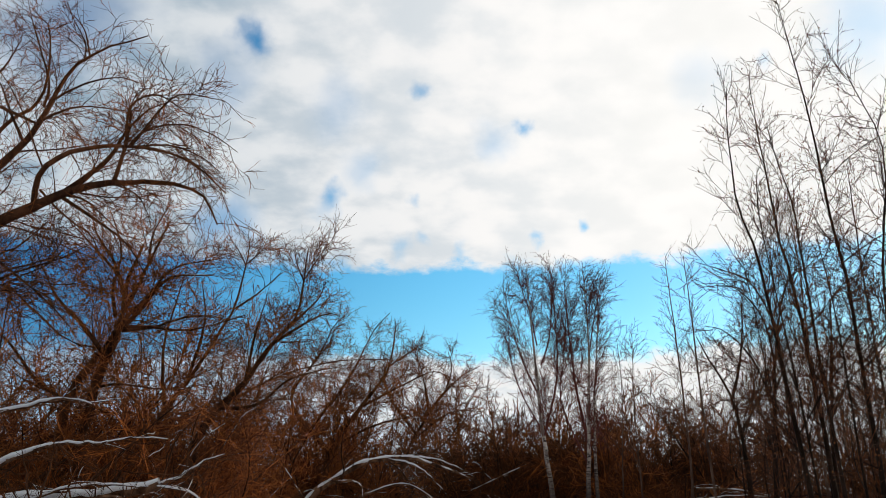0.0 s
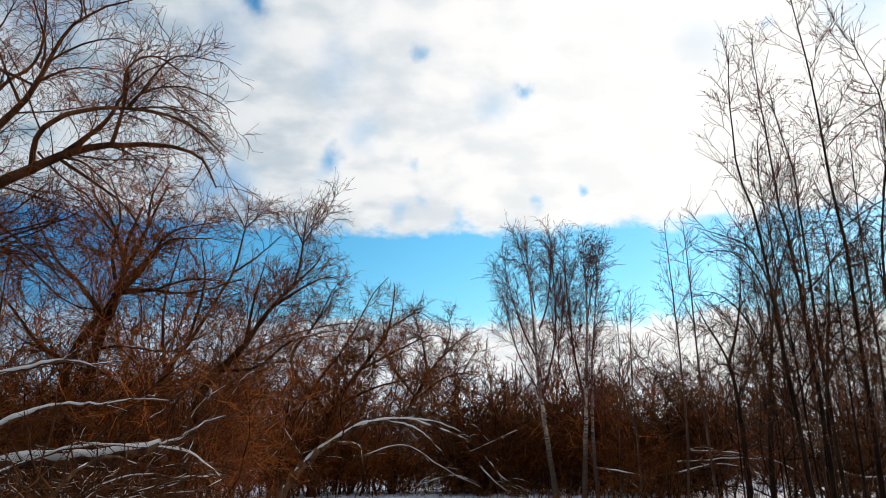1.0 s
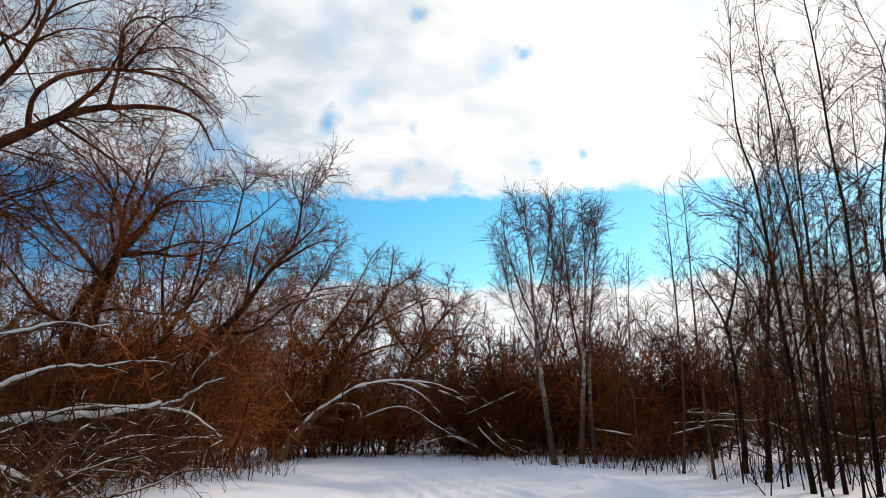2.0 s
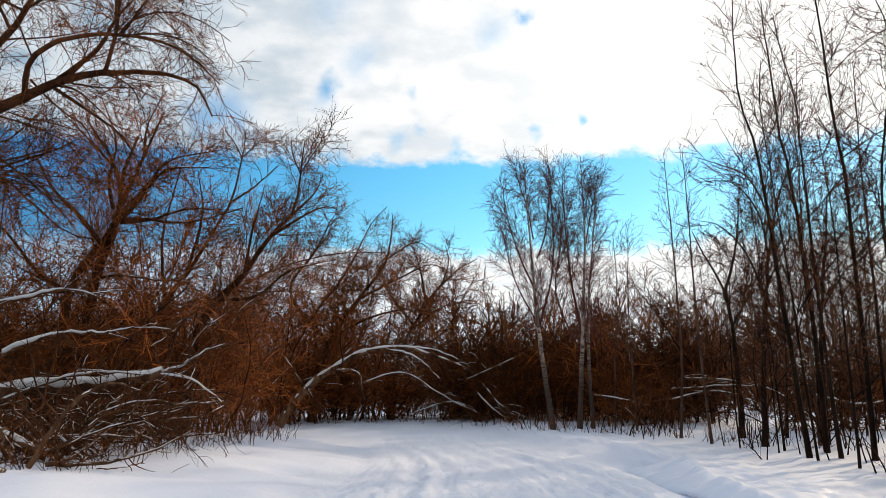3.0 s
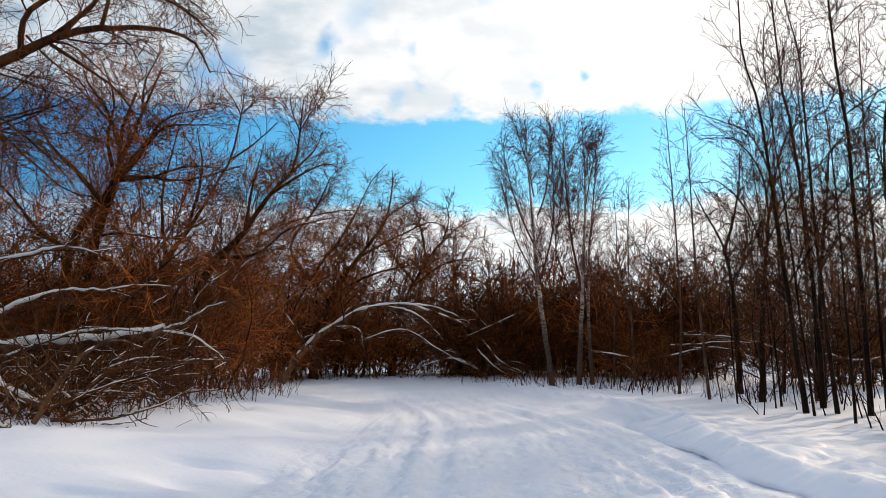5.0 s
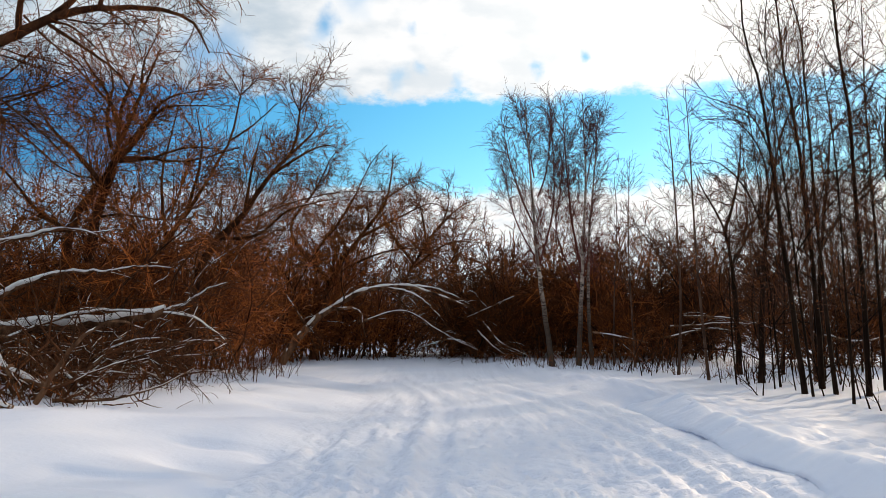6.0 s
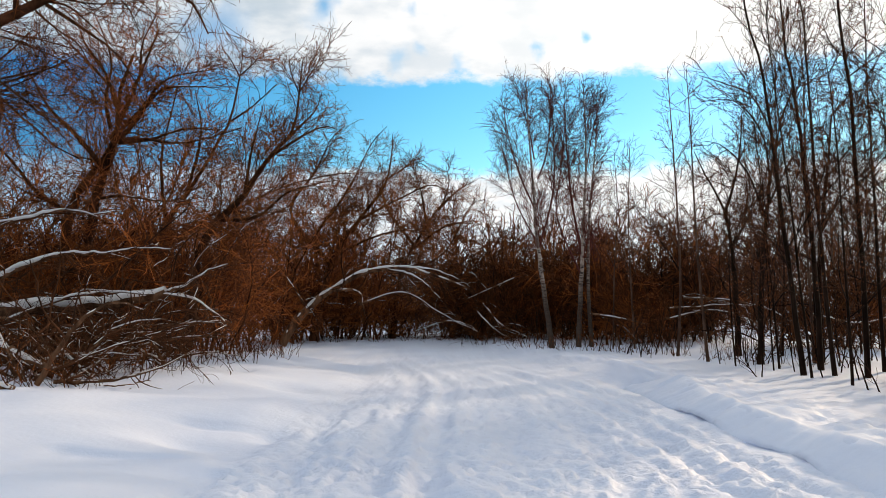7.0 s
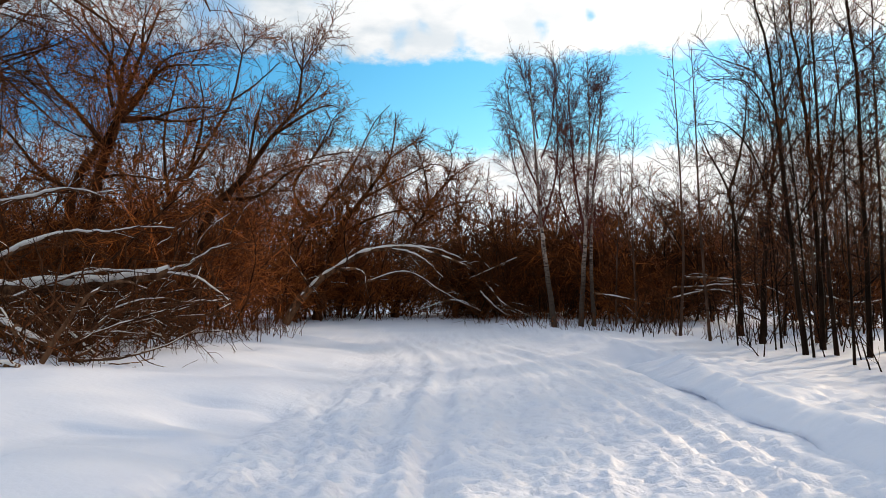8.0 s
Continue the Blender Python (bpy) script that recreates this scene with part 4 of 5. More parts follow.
# the group of tall aspens at the edge of the wood
for n, (pts, thick) in enumerate((
    ([(7.36, 17.3, 0.18), (7.12, 17.3, 2.21), (6.86, 17.3, 4.53), (6.64, 17.3, 6.45), (6.34, 17.3, 7.48), (6.29, 17.3, 8.48), (6.29, 17.3, 9.52), (6.35, 17.3, 10.28)], 0.135),
    ([(8.24, 18.5, 0.3), (8.17, 18.5, 2.25), (8.05, 18.5, 3.74), (7.78, 18.5, 6.53), (7.65, 18.5, 7.01), (7.53, 18.5, 8.5), (7.42, 18.5, 9.78), (7.34, 18.5, 11.03)], 0.145),
) + (
    ([(7.99, 17.3, 0.17), (7.83, 17.3, 1.86), (7.72, 17.3, 3.51), (7.6, 17.3, 5.95), (7.55, 17.3, 6.66), (7.52, 17.3, 7.61), (7.29, 17.3, 8.61), (7.14, 17.3, 9.52)], 0.11),
    ([(8.5, 17.0, 0.2), (8.46, 17.0, 2.2), (8.4, 17.0, 3.48), (8.3, 17.0, 6.13), (8.2, 17.0, 6.67), (8.1, 17.0, 8.12), (8.01, 17.0, 9.25), (7.85, 17.0, 10.47), (7.6, 17.0, 12.32)], 0.13),
    ([(7.31, 16.8, 0.17), (7.09, 16.8, 2.19), (6.97, 16.8, 3.54), (6.79, 16.8, 5.11), (6.57, 16.8, 7.27), (6.64, 16.8, 8.26)], 0.06),
) + (
    ([(7.37, 15.3, 0.09), (7.33, 15.3, 1.23), (7.28, 15.3, 2.65), (7.19, 15.3, 4.7), (7.02, 15.3, 6.35)], 0.065),
    ([(8.63, 16.0, 0.16), (8.57, 16.0, 2.7), (8.51, 16.0, 5.38), (8.9, 16.0, 7.85), (8.85, 16.0, 8.74), (8.62, 16.0, 9.4), (8.41, 16.0, 9.98)], 0.10),
    ([(7.54, 19.0, 0.26), (7.43, 19.0, 1.63), (7.3, 19.0, 3.15), (7.11, 19.0, 5.44), (6.93, 19.0, 6.85)], 0.06),
    ([(7.22, 18.5, 0.25), (7.17, 18.5, 1.02), (7.1, 18.5, 2.61), (6.97, 18.5, 4.1)], 0.04),
    ([(6.92, 20.0, 0.19), (6.84, 20.0, 1.1), (6.8, 20.0, 2.69), (6.87, 20.0, 4.3)], 0.045),
    ([(9.36, 18.0, 0.19), (9.29, 18.0, 1.88), (9.24, 18.0, 4.04), (9.16, 18.0, 6.46), (9.16, 18.0, 8.73)], 0.10),
)):
    guided_tree("aspen_tree", "tall slim aspen with dark bare stem at the wood's edge", "tree", [(pts, thick * 0.46, 0.008)], [], BARK_ASPEN, TWIG_ASPEN, 50 + n, ASPEN_TWIGS if thick > 0.05 else POLE_TWIGS, "tall aspens", sides=7, leaves=240)

# thinner stems standing behind them
pole_rng = np.random.default_rng(44)
for n in range(14):
    x = pole_rng.uniform(8.2, 15.5)
    y = pole_rng.uniform(max(17.0, x / 0.53), 31.0)
    tall = pole_rng.uniform(6.0, 9.5)
    tilt = pole_rng.normal(-0.045, 0.03)
    pts = [(x + tilt * tall * f + pole_rng.normal(0, 0.05), y, tall * f) for f in (0, 0.3, 0.6, 0.85, 1.0)]
    guided_tree("young_aspen", "slim straight young aspen with short bare twigs", "tree", [(pts, 0.0046 * tall, 0.006)], [], BARK_POLE if n % 2 else BARK_ASPEN, TWIG_ASPEN, 300 + n, POLE_TWIGS, "young aspens", sides=6, leaves=60)

# thin saplings leaning this way and that at the wood's edge
for n, pts in enumerate((
    [(7.58, 16.9, 0.12), (7.47, 17.0, 0.68), (7.43, 17.2, 1.29)],
    [(7.28, 14.5, 0.13), (7.24, 14.8, 0.65), (7.15, 15.0, 1.23)],
    [(7.29, 14.1, 0.1), (7.25, 14.4, 0.44), (7.07, 14.6, 0.81)],
    [(8.1, 16.5, 0.15), (8.06, 16.7, 0.64), (8.05, 17.0, 1.41)],
    [(6.46, 17.2, 0.19), (6.49, 17.2, 0.58), (6.46, 17.2, 1.0)],
    [(6.45, 17.2, 0.19), (6.23, 17.3, 0.34), (5.99, 17.4, 0.54)],
    [(7.48, 18.0, 0.24), (7.46, 18.2, 0.67), (7.46, 18.4, 1.27)],
    [(8.41, 18.0, 0.21), (8.57, 18.0, 0.8), (8.78, 18.0, 1.4)],
    [(7.05, 19.5, 0.21), (6.9, 19.5, 0.73), (6.84, 19.5, 1.37)],
    [(6.89, 21.0, 0.17), (6.76, 21.0, 0.8), (6.65, 21.0, 1.35)],
)):
    guided_tree("leaning_sapling", "thin bare sapling leaning in the snow", "sapling", [(pts, 0.017, 0.006)], [], BARK_ASPEN, TWIG_ASPEN, 340 + n, SAPLING_TWIGS, "leaning saplings", sides=5)


# ---- the fallen willow and its tangle ----
def fallen(name, label, limbs, seed, twigs, bark=BARK_DEAD, cover=0.9, category="fallen tree", thick=0.7):
    rng = np.random.default_rng(seed)
    first = np.array(limbs[0][0][0], float)
    foot = np.array([first[0], first[1], floor_z(first[0], first[1])])
    root = thing(name, foot, label, category)
    lines, radii = [], []
    for pts, r0, r1 in limbs:
        line = curve_through(pts, 16, rng, 0.007 + r0 * 0.07)
        rad = np.linspace(r0, r1, 16) * rng.uniform(0.92, 1.08, 16)
        lines.append(line)
        radii.append(rad)
        limb = link("limb", bundle("limb", [(local(line, foot)[None], rad[None], 8)], bark), root)
        caps = snow_on([local(line, foot)], [rad], rng, cover, thick, 0.8)
        link("snow_cap", bundle("snow_cap", caps, SNOW_CAP), limb, "white snow lying along the limb")
    gen_l, gen_r, sets = np.array(lines), np.array(radii), []
    for settings in twigs:
        gen_l, gen_r = sprout(gen_l, gen_r, rng, **settings)
        sets.append((local(gen_l, foot), gen_r, 4 if not sets else 3))
    if not any(len(l) for l, _, _ in sets):
        return root
    tagged(link("brushwood", bundle("brushwood", sets, BARK_WILLOW), root, "tangled bare side branches"), kind="stuff")
    caps = snow_on(list(sets[0][0][::2]), list(sets[0][1][::2]), rng, cover * 0.5, 0.6, 0.4)
    if caps:
        tagged(link("snow_crust", bundle("snow_crust", caps, SNOW_CAP), root, "broken crusts of snow on the branches"), kind="stuff")
    return root


TANGLE = [
    dict(per_metre=5.0, span=(0.05, 1.0), angle=(58, 25), length=(1.2, 0.45), k=8, wander=0.20, curl=0.10, lift=-0.04, thin=0.014, least=0.008),
    dict(per_metre=6.0, span=(0.1, 1.0), angle=(50, 18), length=(0.55, 0.4), k=5, wander=0.30, lift=-0.02, thin=0.012, least=0.005),
]
fallen("fallen_willow", "fallen willow trunk with broken branches under a layer of snow",
    [([(-8.47, 15.5, 1.44), (-7.45, 15.5, 1.52), (-6.52, 15.5, 1.57), (-5.66, 15.4, 1.66), (-4.92, 15.3, 1.8)], 0.16, 0.10),
     ([(-4.92, 15.3, 1.8), (-4.54, 15.2, 1.92), (-4.11, 15.1, 2.18), (-3.75, 15.0, 2.28)], 0.035, 0.01),
     ([(-5.02, 15.3, 1.76), (-4.35, 15.1, 1.68), (-3.77, 15.0, 1.29)], 0.035, 0.012),
     ([(-7.7, 15.2, 1.29), (-6.96, 15.1, 1.57), (-6.12, 15.0, 1.79), (-5.02, 15.0, 1.76)], 0.045, 0.015)] + [
     ([(-8.54, 15.8, 1.88), (-7.71, 15.8, 2.3), (-7.09, 15.8, 2.5), (-6.05, 15.7, 2.54)], 0.075, 0.025),
     ([(-6.05, 15.7, 2.54), (-5.58, 15.7, 2.62), (-4.93, 15.6, 2.59)], 0.02, 0.008),
     ([(-9.34, 17.0, 3.14), (-8.44, 17.0, 3.26), (-7.53, 17.0, 3.47), (-6.85, 17.0, 3.32)], 0.06, 0.02),
     ([(-7.03, 13.2, 1.09), (-6.36, 13.1, 0.79), (-5.9, 13.0, 0.6)], 0.085, 0.05)],
    61, TANGLE, thick=0.75, cover=1.4)
fallen("fallen_branch", "snow-covered dead branch leaning on the bank",
    [([(-4.99, 15.6, 0.46), (-5.19, 15.5, 0.86), (-5.29, 15.4, 1.22)], 0.045, 0.015),
     ([(-5.05, 15.6, 0.55), (-5.39, 15.4, 0.76), (-5.77, 15.3, 0.87)], 0.04, 0.012)], 62, TANGLE, category="branch")
fallen("fallen_branch", "dead branches lying in a heap with snow",
    [([(-7.16, 14.0, 0.27), (-6.61, 14.2, 0.63), (-5.95, 14.4, 0.76), (-5.03, 14.5, 0.71)], 0.05, 0.015),
     ([(-5.49, 14.0, 0.19), (-6.15, 14.2, 0.73), (-7.01, 14.6, 1.28)], 0.04, 0.012),
     ([(-6.51, 14.2, 0.16), (-5.85, 14.4, 0.53), (-5.43, 14.8, 0.99)], 0.035, 0.012),
     ([(-7.46, 14.2, 0.53), (-6.79, 14.0, 0.37), (-5.78, 13.8, 0.37)], 0.04, 0.012)], 63, TANGLE, category="branch")
fallen("fallen_branch", "snow-crusted log lying at the edge of the snow",
    [([(-6.32, 11.6, 0.49), (-6.01, 11.6, 0.47), (-5.75, 11.6, 0.42)], 0.06, 0.05)], 64, TANGLE[:1], cover=1.8, category="log")
heap_rng = np.random.default_rng(68)
BRUSH_Y, BRUSH_X = (11.3, 12.0, 14.5, 16.5, 18.4, 20.7), (-6.0, -5.3, -5.0, -5.2, -4.7, -3.9)  # where the brush ends at the bank
for n in range(26):
    f = heap_rng.uniform(0, 1)
    y = 11.9 + 5.6 * f
    x = float(np.interp(y, BRUSH_Y, BRUSH_X)) - heap_rng.uniform(0.3, 2.2)
    way, reach, rise = heap_rng.uniform(-0.9, 0.9) + (math.pi if heap_rng.random() < 0.45 else 0), heap_rng.uniform(1.2, 3.0), heap_rng.uniform(0.15, 1.3)
    dx, dy = math.cos(way) * reach, math.sin(way) * reach * 0.6
    z = floor_z(x, y)
    sag = heap_rng.uniform(-0.2, 0.45)
    fallen("fallen_branch", "dead bough tangled in the brush with some snow", [([(x, y, z + 0.05), (x + dx * 0.35, y + dy * 0.35, z + rise * 0.5 + sag), (x + dx * 0.7, y + dy * 0.7, z + rise * 0.8 + sag), (x + dx, y + dy, z + rise)], heap_rng.uniform(0.022, 0.05), 0.010)], 400 + n, TANGLE, BARK_DEAD if n % 2 else BARK_WILLOW, cover=heap_rng.uniform(0.25, 0.95), category="branch", thick=0.45)
fallen("fallen_stick", "thin dead stick lying on the smooth snow",
    [([(-5.32, 13.3, 0.32), (-4.92, 13.1, 0.34), (-4.55, 13.5, 0.39)], 0.012, 0.006)], 70, TANGLE[:1], cover=0.2, category="stick")
fallen("fallen_willow", "arched fallen willow limb with snow along its back",
    [([(-5.62, 30.4, 0.13), (-4.92, 30.4, 1.22), (-3.92, 30.4, 2.07), (-2.72, 30.4, 2.72), (-1.4, 30.4, 2.89), (-0.09, 30.2, 2.56), (0.95, 30.0, 2.16)], 0.17, 0.03),
     ([(-1.91, 30.4, 2.84), (-0.89, 30.2, 2.56), (0.01, 30.0, 1.8)], 0.06, 0.015),
     ([(-1.4, 30.4, 2.89), (-0.29, 30.4, 2.81), (0.92, 30.4, 2.37)], 0.07, 0.015),
     ([(-3.92, 30.4, 2.07), (-2.89, 30.2, 2.03), (-2.67, 30.0, 1.19)], 0.07, 0.015),
     ([(-2.96, 30.9, 1.59), (-1.32, 30.9, 2.0), (0.12, 30.5, 1.2), (1.33, 30.4, 0.6)], 0.05, 0.015),
     ([(-5.05, 29.9, 1.98), (-4.75, 29.9, 1.58), (-5.55, 29.9, 2.77)], 0.04, 0.012)],
    65, TANGLE, cover=0.9)
fallen("fallen_branch", "heap of dead branches at the end of the path",
    [([(1.44, 33.0, 1.28), (2.07, 32.5, 0.64), (2.88, 32.0, 0.17)], 0.045, 0.015),
     ([(1.66, 33.0, 1.61), (2.25, 32.0, 0.87), (3.2, 31.0, 0.38)], 0.04, 0.015),
     ([(2.86, 33.0, 2.6), (2.1, 33.0, 2.27), (1.0, 33.0, 1.78)], 0.035, 0.015),
     ([(1.22, 33.0, 0.73), (0.35, 33.0, 0.95), (-0.96, 33.0, 0.55)], 0.04, 0.015)], 66, TANGLE, category="branch")
fallen("fallen_branch", "bent boughs lying level among the aspens with snow on them",
    [([(7.43, 26.0, 1.81), (8.9, 26.0, 1.73), (10.27, 26.0, 1.34), (11.47, 26.0, 0.36)], 0.04, 0.02),
     ([(7.0, 26.0, 1.49), (8.72, 26.0, 1.6), (9.59, 26.0, 1.56)], 0.03, 0.015),
     ([(6.82, 26.0, 1.15), (8.38, 26.0, 1.43), (9.41, 26.0, 1.13), (10.61, 26.0, 0.61)], 0.035, 0.015),
     ([(4.76, 27.0, 1.3), (5.65, 27.0, 1.18), (6.55, 27.0, 0.97)], 0.035, 0.015),
     ([(10.44, 24.0, 1.33), (11.71, 24.0, 1.1), (12.98, 24.0, 1.34)], 0.05, 0.02)], 67, TANGLE[:1], category="branch")


# ---- shrubs and thickets ----
def shrub_thing(name, label, category, seed, stems, tall, wide, bark, twig, orders, lean=0.25, leaves=0, group=""):
    """Many stems from one stool, with each stem a part and the fine twigs as the crown."""
    rng = np.random.default_rng(seed)
    root = thing(name, (0, 0, 0), label, category, group)
    n, k = stems, 8
    start = np.stack([rng.normal(0, wide * 0.22, n), rng.normal(0, wide * 0.22, n), np.full(n, -0.15)], -1)
    d = unit(np.stack([rng.normal(0, lean, n), rng.normal(0, lean, n), np.ones(n)], -1))
    size = tall * rng.uniform(0.55, 1.05, n)
    pts = [start]
    for j in range(k - 1):
        d = unit(d + rng.normal(0, 0.17, (n, 3)) + np.array([0, 0, 0.02]))
        pts.append(pts[-1] + d * (size / (k - 1))[:, None])
    lines = np.stack(pts, 1)
    radii = (0.004 + 0.0065 * size)[:, None] * np.linspace(1, 0.10, k)[None]
    for line, rad in zip(lines, radii):
        link("stem", bundle("stem", [(line[None], rad[None], 5)], bark), root)
    gl, gr, sets = lines, radii, []
    for s in orders:
        gl, gr = sprout(gl, gr, rng, **s)
        sets.append((gl, gr, 3))
    tagged(link("crown", bundle("crown", sets, twig), root, "dense fine bare twigs"), kind="stuff")
    if leaves:
        tagged(link("foliage", leaf_mesh(sets[-1][0], leaves, rng), root, "curled brown withered leaves"), kind="stuff")
    return root


def orders(a, b, c, cap, least, size=1.0):
    return [
        dict(per_metre=a, span=(0.06, 1.0), angle=(42, 15), length=(1.15 * size, 0.35), k=5, wander=0.16, curl=0.14, lift=0.03, thin=0.009, least=least * 1.4),
        dict(per_metre=b, span=(0.1, 1.0), angle=(40, 15), length=(0.65 * size, 0.3), k=3, wander=0.16, curl=0.22, lift=0.02, thin=0.009, least=least * 1.1),
        dict(per_metre=c, span=(0.1, 1.0), angle=(40, 15), length=(0.38 * size, 0.3), k=2, wander=0.14, lift=0.0, thin=0.009, least=least, cap=cap),
    ]


def plant(kinds, spots, rng, scale=(0.85, 1.2)):
    """Sets the shrubs at the first spots and copies of them, turned and sized a little differently, at the others."""
    for n, (x, y) in enumerate(spots):
        s = rng.uniform(*scale)
        m = pose(x, y, floor_z(x, y) - 0.03, 0, 0, rng.uniform(0, 360)) @ Matrix.Diagonal((s, s, s * rng.uniform(0.9, 1.12), 1))
        made = copy_thing(kinds[n % len(kinds)], m) if n >= len(kinds) else kinds[n]
        made.matrix_basis = m


rng = np.random.default_rng(77)
red = [shrub_thing("willow_shrub", "dense willow shrub of reddish-brown bare twigs", "shrub", 80 + i, 14, 3.4, 2.8, BARK_WILLOW, TWIG_RED, orders(4.5, 5.0, 5.0, 3600, 0.0060), leaves=450, group="willow shrubs") for i in range(3)]
tall_red = [shrub_thing("tall_willow_shrub", "tall many-stemmed willow with a haze of reddish twigs", "shrub", 84 + i, 11, 6.6, 3.4, BARK_WILLOW, TWIG_RED, orders(4.5, 5.0, 4.0, 4600, 0.0076, 1.15), lean=0.32, leaves=300, group="tall willow shrubs") for i in range(2)]
dark = [shrub_thing("thicket_shrub", "dense dark shrub of bare brown twigs", "shrub", 90 + i, 15, 3.3, 3.2, BARK_ASPEN, TWIG_GREY, orders(5.0, 5.0, 4.5, 2600, 0.0115), leaves=500, group="thicket shrubs") for i in range(3)]
tall_dark = [shrub_thing("tall_thicket_shrub", "tall dark bare bush with dense crossing twigs", "shrub", 94 + i, 10, 6.4, 3.4, BARK_ASPEN, TWIG_ASPEN, orders(4.5, 5.0, 4.0, 4200, 0.0082, 1.1), lean=0.20, leaves=200, group="tall thicket shrubs") for i in range(2)]
sapling = [shrub_thing("sapling_clump", "clump of thin bare saplings standing in snow", "sapling", 100 + i, 8, 2.2, 1.8, BARK_ASPEN, TWIG_GREY, orders(2.0, 2.0, 0.5, 200, 0.005), lean=0.14, group="saplings") for i in range(3)]
shoots = [shrub_thing("shoot_clump", "low clump of bare shoots poking from the snow", "sapling", 110 + i, 14, 0.9, 1.1, BARK_WILLOW, TWIG_RED, [dict(per_metre=5.0, length=(0.35, 0.3), k=3, least=0.005)], lean=0.40, group="bare shoots") for i in range(3)]

plant(red, [(-6.1, 21.2), (-5.5, 34.6), (-8.8, 21.0), (-3.4, 35.2), (-7.8, 23.6), (-7.6, 27.5), (-10.5, 20.5), (-1.7, 36.2), (-4.6, 36.8), (-9.2, 18.0), (-0.2, 36.8), (-6.9, 22.2), (-7.4, 34.0)], rng)
plant(tall_red, [(-8.0, 25.0), (-11.0, 23.0), (-6.6, 34.8), (-10.2, 27.5), (-7.4, 31.0), (6.4, 30.0), (-10.3, 19.6), (-9.4, 18.4), (-6.7, 22.2), (-5.5, 33.4), (-4.2, 35.4), (-2.7, 37.0), (-4.6, 38.0)], rng, (0.85, 1.1))
# the last six stand out of view, added to shade the right bank
plant(dark, [(3.4, 34.0), (5.6, 33.0), (8.0, 31.5), (1.2, 37.0), (3.0, 39.0), (6.0, 36.5), (9.4, 34.0), (12.4, 27.5), (14.5, 27.0), (-1.0, 39.0), (-3.6, 37.5), (0.9, 38.0), (2.4, 37.0), (1.5, 38.5), (4.6, 38.5), (8.7, 11.6), (9.6, 13.0), (10.4, 14.6), (11.2, 16.2), (12.1, 18.0), (12.0, 14.0)], rng, (0.85, 1.2))
# the taller bushes that close the view round the bend
for x, y in ((1.9, 35.6), (3.9, 36.6), (5.0, 35.0), (6.7, 33.6), (7.4, 35.6), (8.9, 33.0), (2.8, 38.0)):
    s = rng.uniform(1.15, 1.4)
    copy_thing(dark[int(x) % 3], pose(x, y, floor_z(x, y) - 0.03, 0, 0, rng.uniform(0, 360)) @ Matrix.Diagonal((s, s, s * 1.05, 1)))
plant(tall_dark, [(13.4, 28.0), (9.6, 30.5)], rng, (0.75, 1.05))
plant(sapling, [(7.5, 20.5), (9.2, 20.0), (6.0, 24.5), (8.3, 22.5), (10.6, 21.5), (6.8, 26.0), (5.2, 27.0), (9.6, 24.0), (4.3, 29.5), (3.4, 30.5), (7.6, 28.0)], rng)
plant(shoots, [(-4.6, 20.8), (-5.5, 19.8), (-4.4, 21.3), (-5.0, 21.6), (-6.2, 19.0), (-4.9, 22.2), (-2.6, 33.6), (-1.2, 34.4), (0.4, 35.0), (-4.2, 33.2), (1.6, 31.5), (2.6, 31.0), (-4.6, 18.9), (-4.9, 17.6), (-4.4, 19.4), (-4.1, 20.2), (-3.9, 21.0), (-5.5, 15.6), (-5.4, 14.2), (-5.6, 13.0), (-6.2, 12.2), (-5.3, 18.1), (-8.8, 14.4), (-6.7, 17.2), (6.2, 25.4), (4.6, 28.4), (7.3, 22.5), (8.4, 19.6), (-7.3, 16.6), (-8.0, 15.2), (3.3, 27.6), (4.0, 27.0), (4.9, 26.4), (5.5, 25.7), (2.7, 28.6), (6.9, 24.2), (7.9, 21.6)], rng)


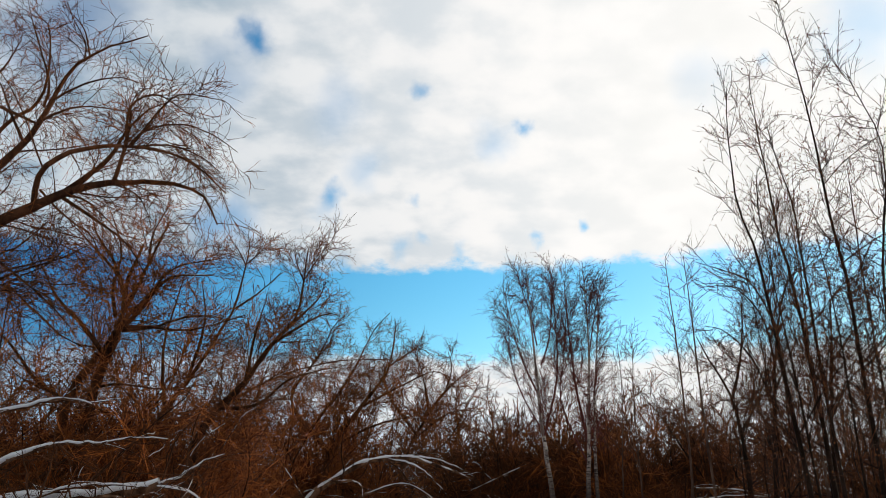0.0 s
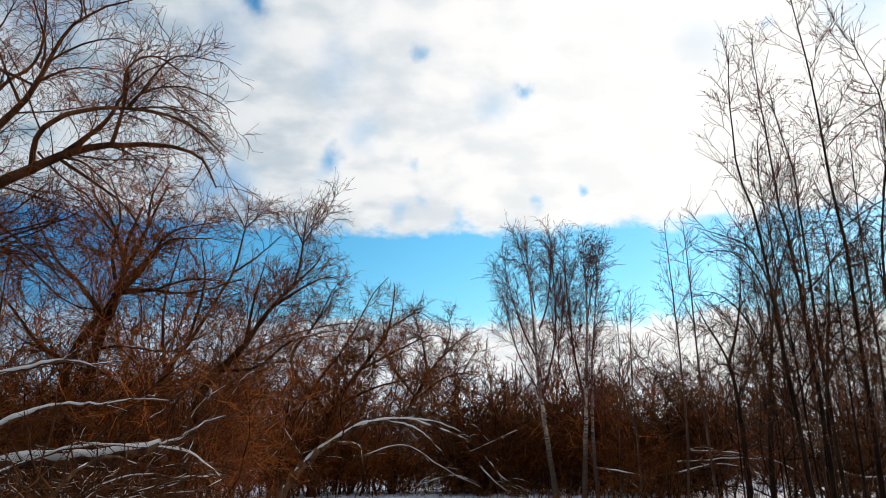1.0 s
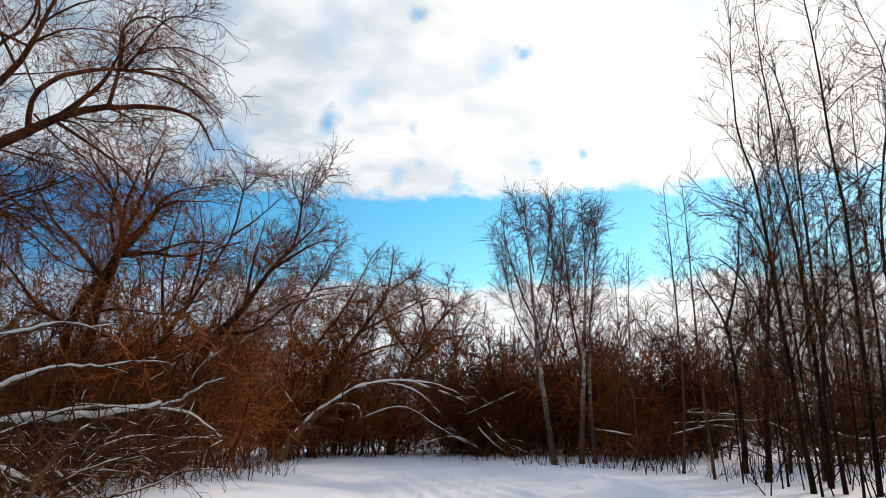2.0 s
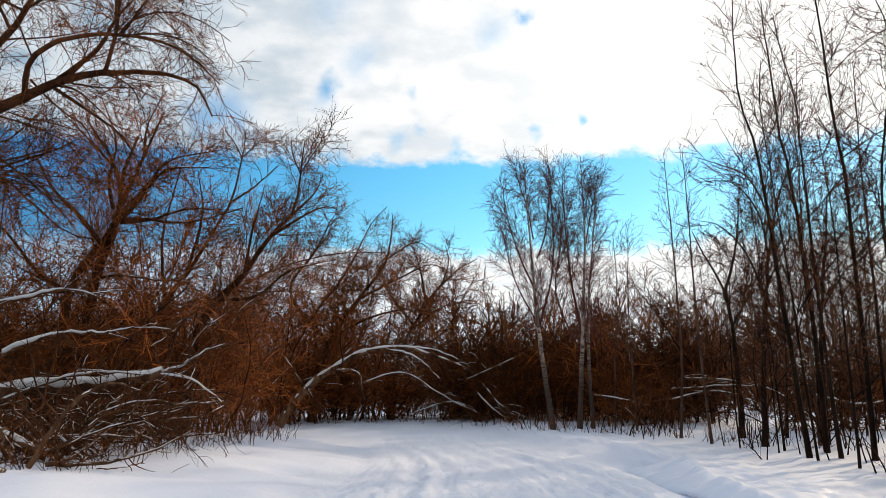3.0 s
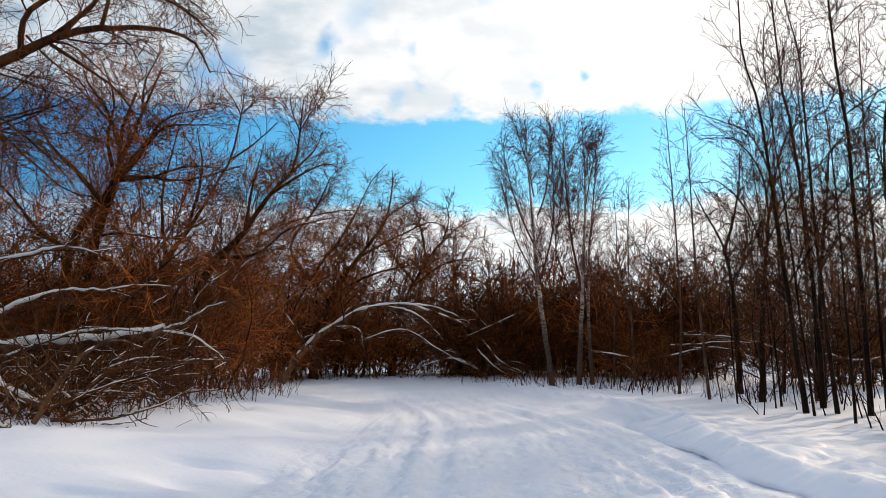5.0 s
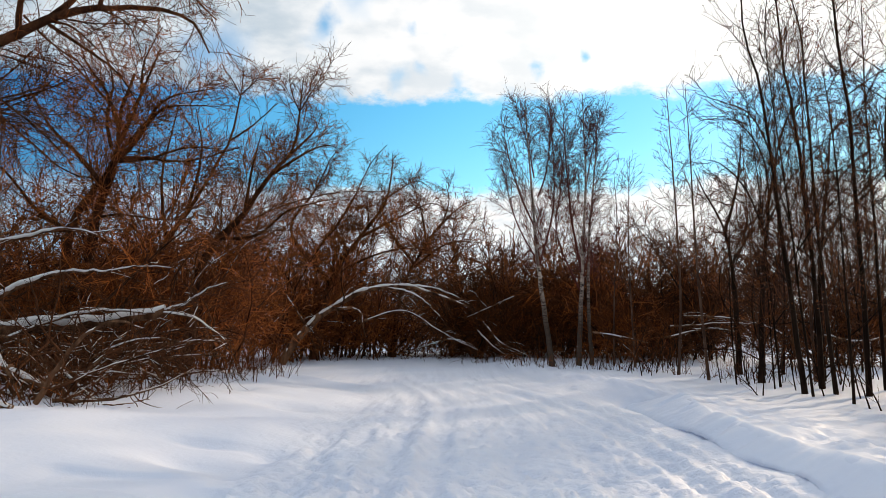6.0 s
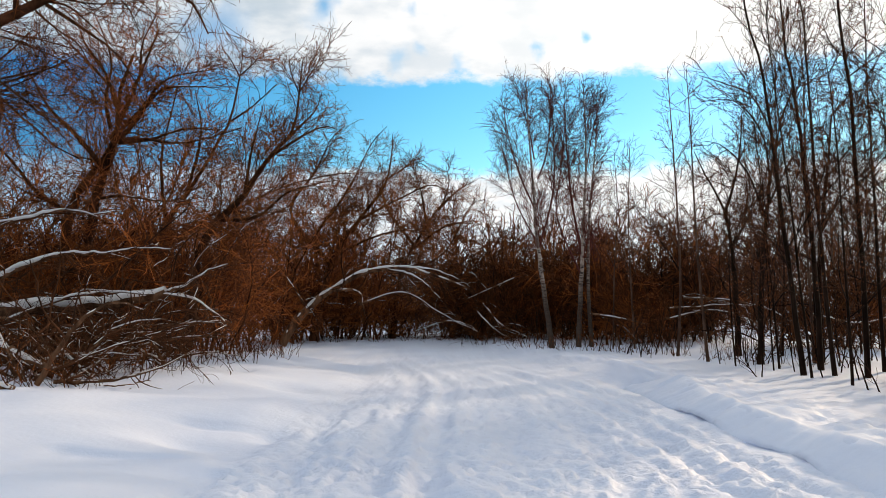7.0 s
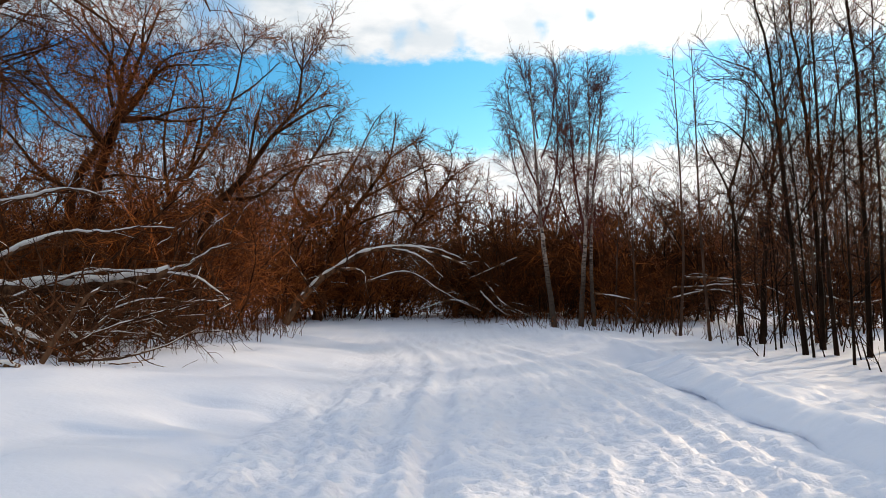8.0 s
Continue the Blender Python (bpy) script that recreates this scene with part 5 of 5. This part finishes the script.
# ---- the far wood, and the wood beside and behind ----
def stuff_wood(name, label, spots, tall, rng, dens, least, cap, spread=1.8):
    """Bare trees standing close, too far off or too many to tell apart."""
    n, k = len(spots), 7
    start = np.concatenate([spots, np.full((n, 1), -0.1)], 1)
    d = unit(np.stack([rng.normal(0, 0.14, n), rng.normal(0, 0.14, n), np.ones(n)], -1))
    size = rng.uniform(*tall, n)
    pts = [start]
    for j in range(k - 1):
        d = unit(d + rng.normal(0, 0.08, (n, 3)))
        pts.append(pts[-1] + d * (size / (k - 1))[:, None])
    lines, radii = np.stack(pts, 1), (0.009 * size)[:, None] * np.linspace(1, 0.25, k)[None]
    sets = [(lines, radii, 4)]
    gl, gr = sprout(lines, radii, rng, dens, span=(0.04, 1.0), angle=(45, 14), length=(spread, 0.3), taper_len=0.35, k=4, wander=0.14, lift=0.05, least=least * 1.3)
    sets.append((gl, gr, 3))
    gl, gr = sprout(gl, gr, rng, 3.6, angle=(42, 15), length=(spread * 0.5, 0.3), k=2, wander=0.12, lift=0.03, least=least, cap=cap)
    sets.append((gl, gr, 3))
    return tagged(new(name, bundle(name, sets, TWIG_GREY)), label, "woods", kind="stuff")


far_rng = np.random.default_rng(9)
a, r = np.radians(far_rng.uniform(-36, 36, 260)), far_rng.uniform(44, 66, 260)
stuff_wood("far_wood", "distant bare winter wood of brown trees", np.stack([np.sin(a) * r, np.cos(a) * r], -1), (3.6, 7.2), far_rng, 6.0, 0.022, 21000)
a, r = np.radians(far_rng.uniform(110, 320, 90)), far_rng.uniform(22, 50, 90)
stuff_wood("rear_wood", "bare winter wood on the other sides of the clearing", np.stack([np.sin(a) * r, np.cos(a) * r], -1), (5.0, 9.0), far_rng, 2.0, 0.014, 3000)
spots = np.stack([far_rng.uniform(7.0, 26.0, 270), far_rng.uniform(1.0, 24.0, 270)], -1)
spots = spots[spots[:, 0] > 4.5 + 0.62 * spots[:, 1]]
stuff_wood("side_wood", "bare young wood along the sunny side of the path", spots, (6.5, 12.5), far_rng, 2.4, 0.026, 8000, 1.7)
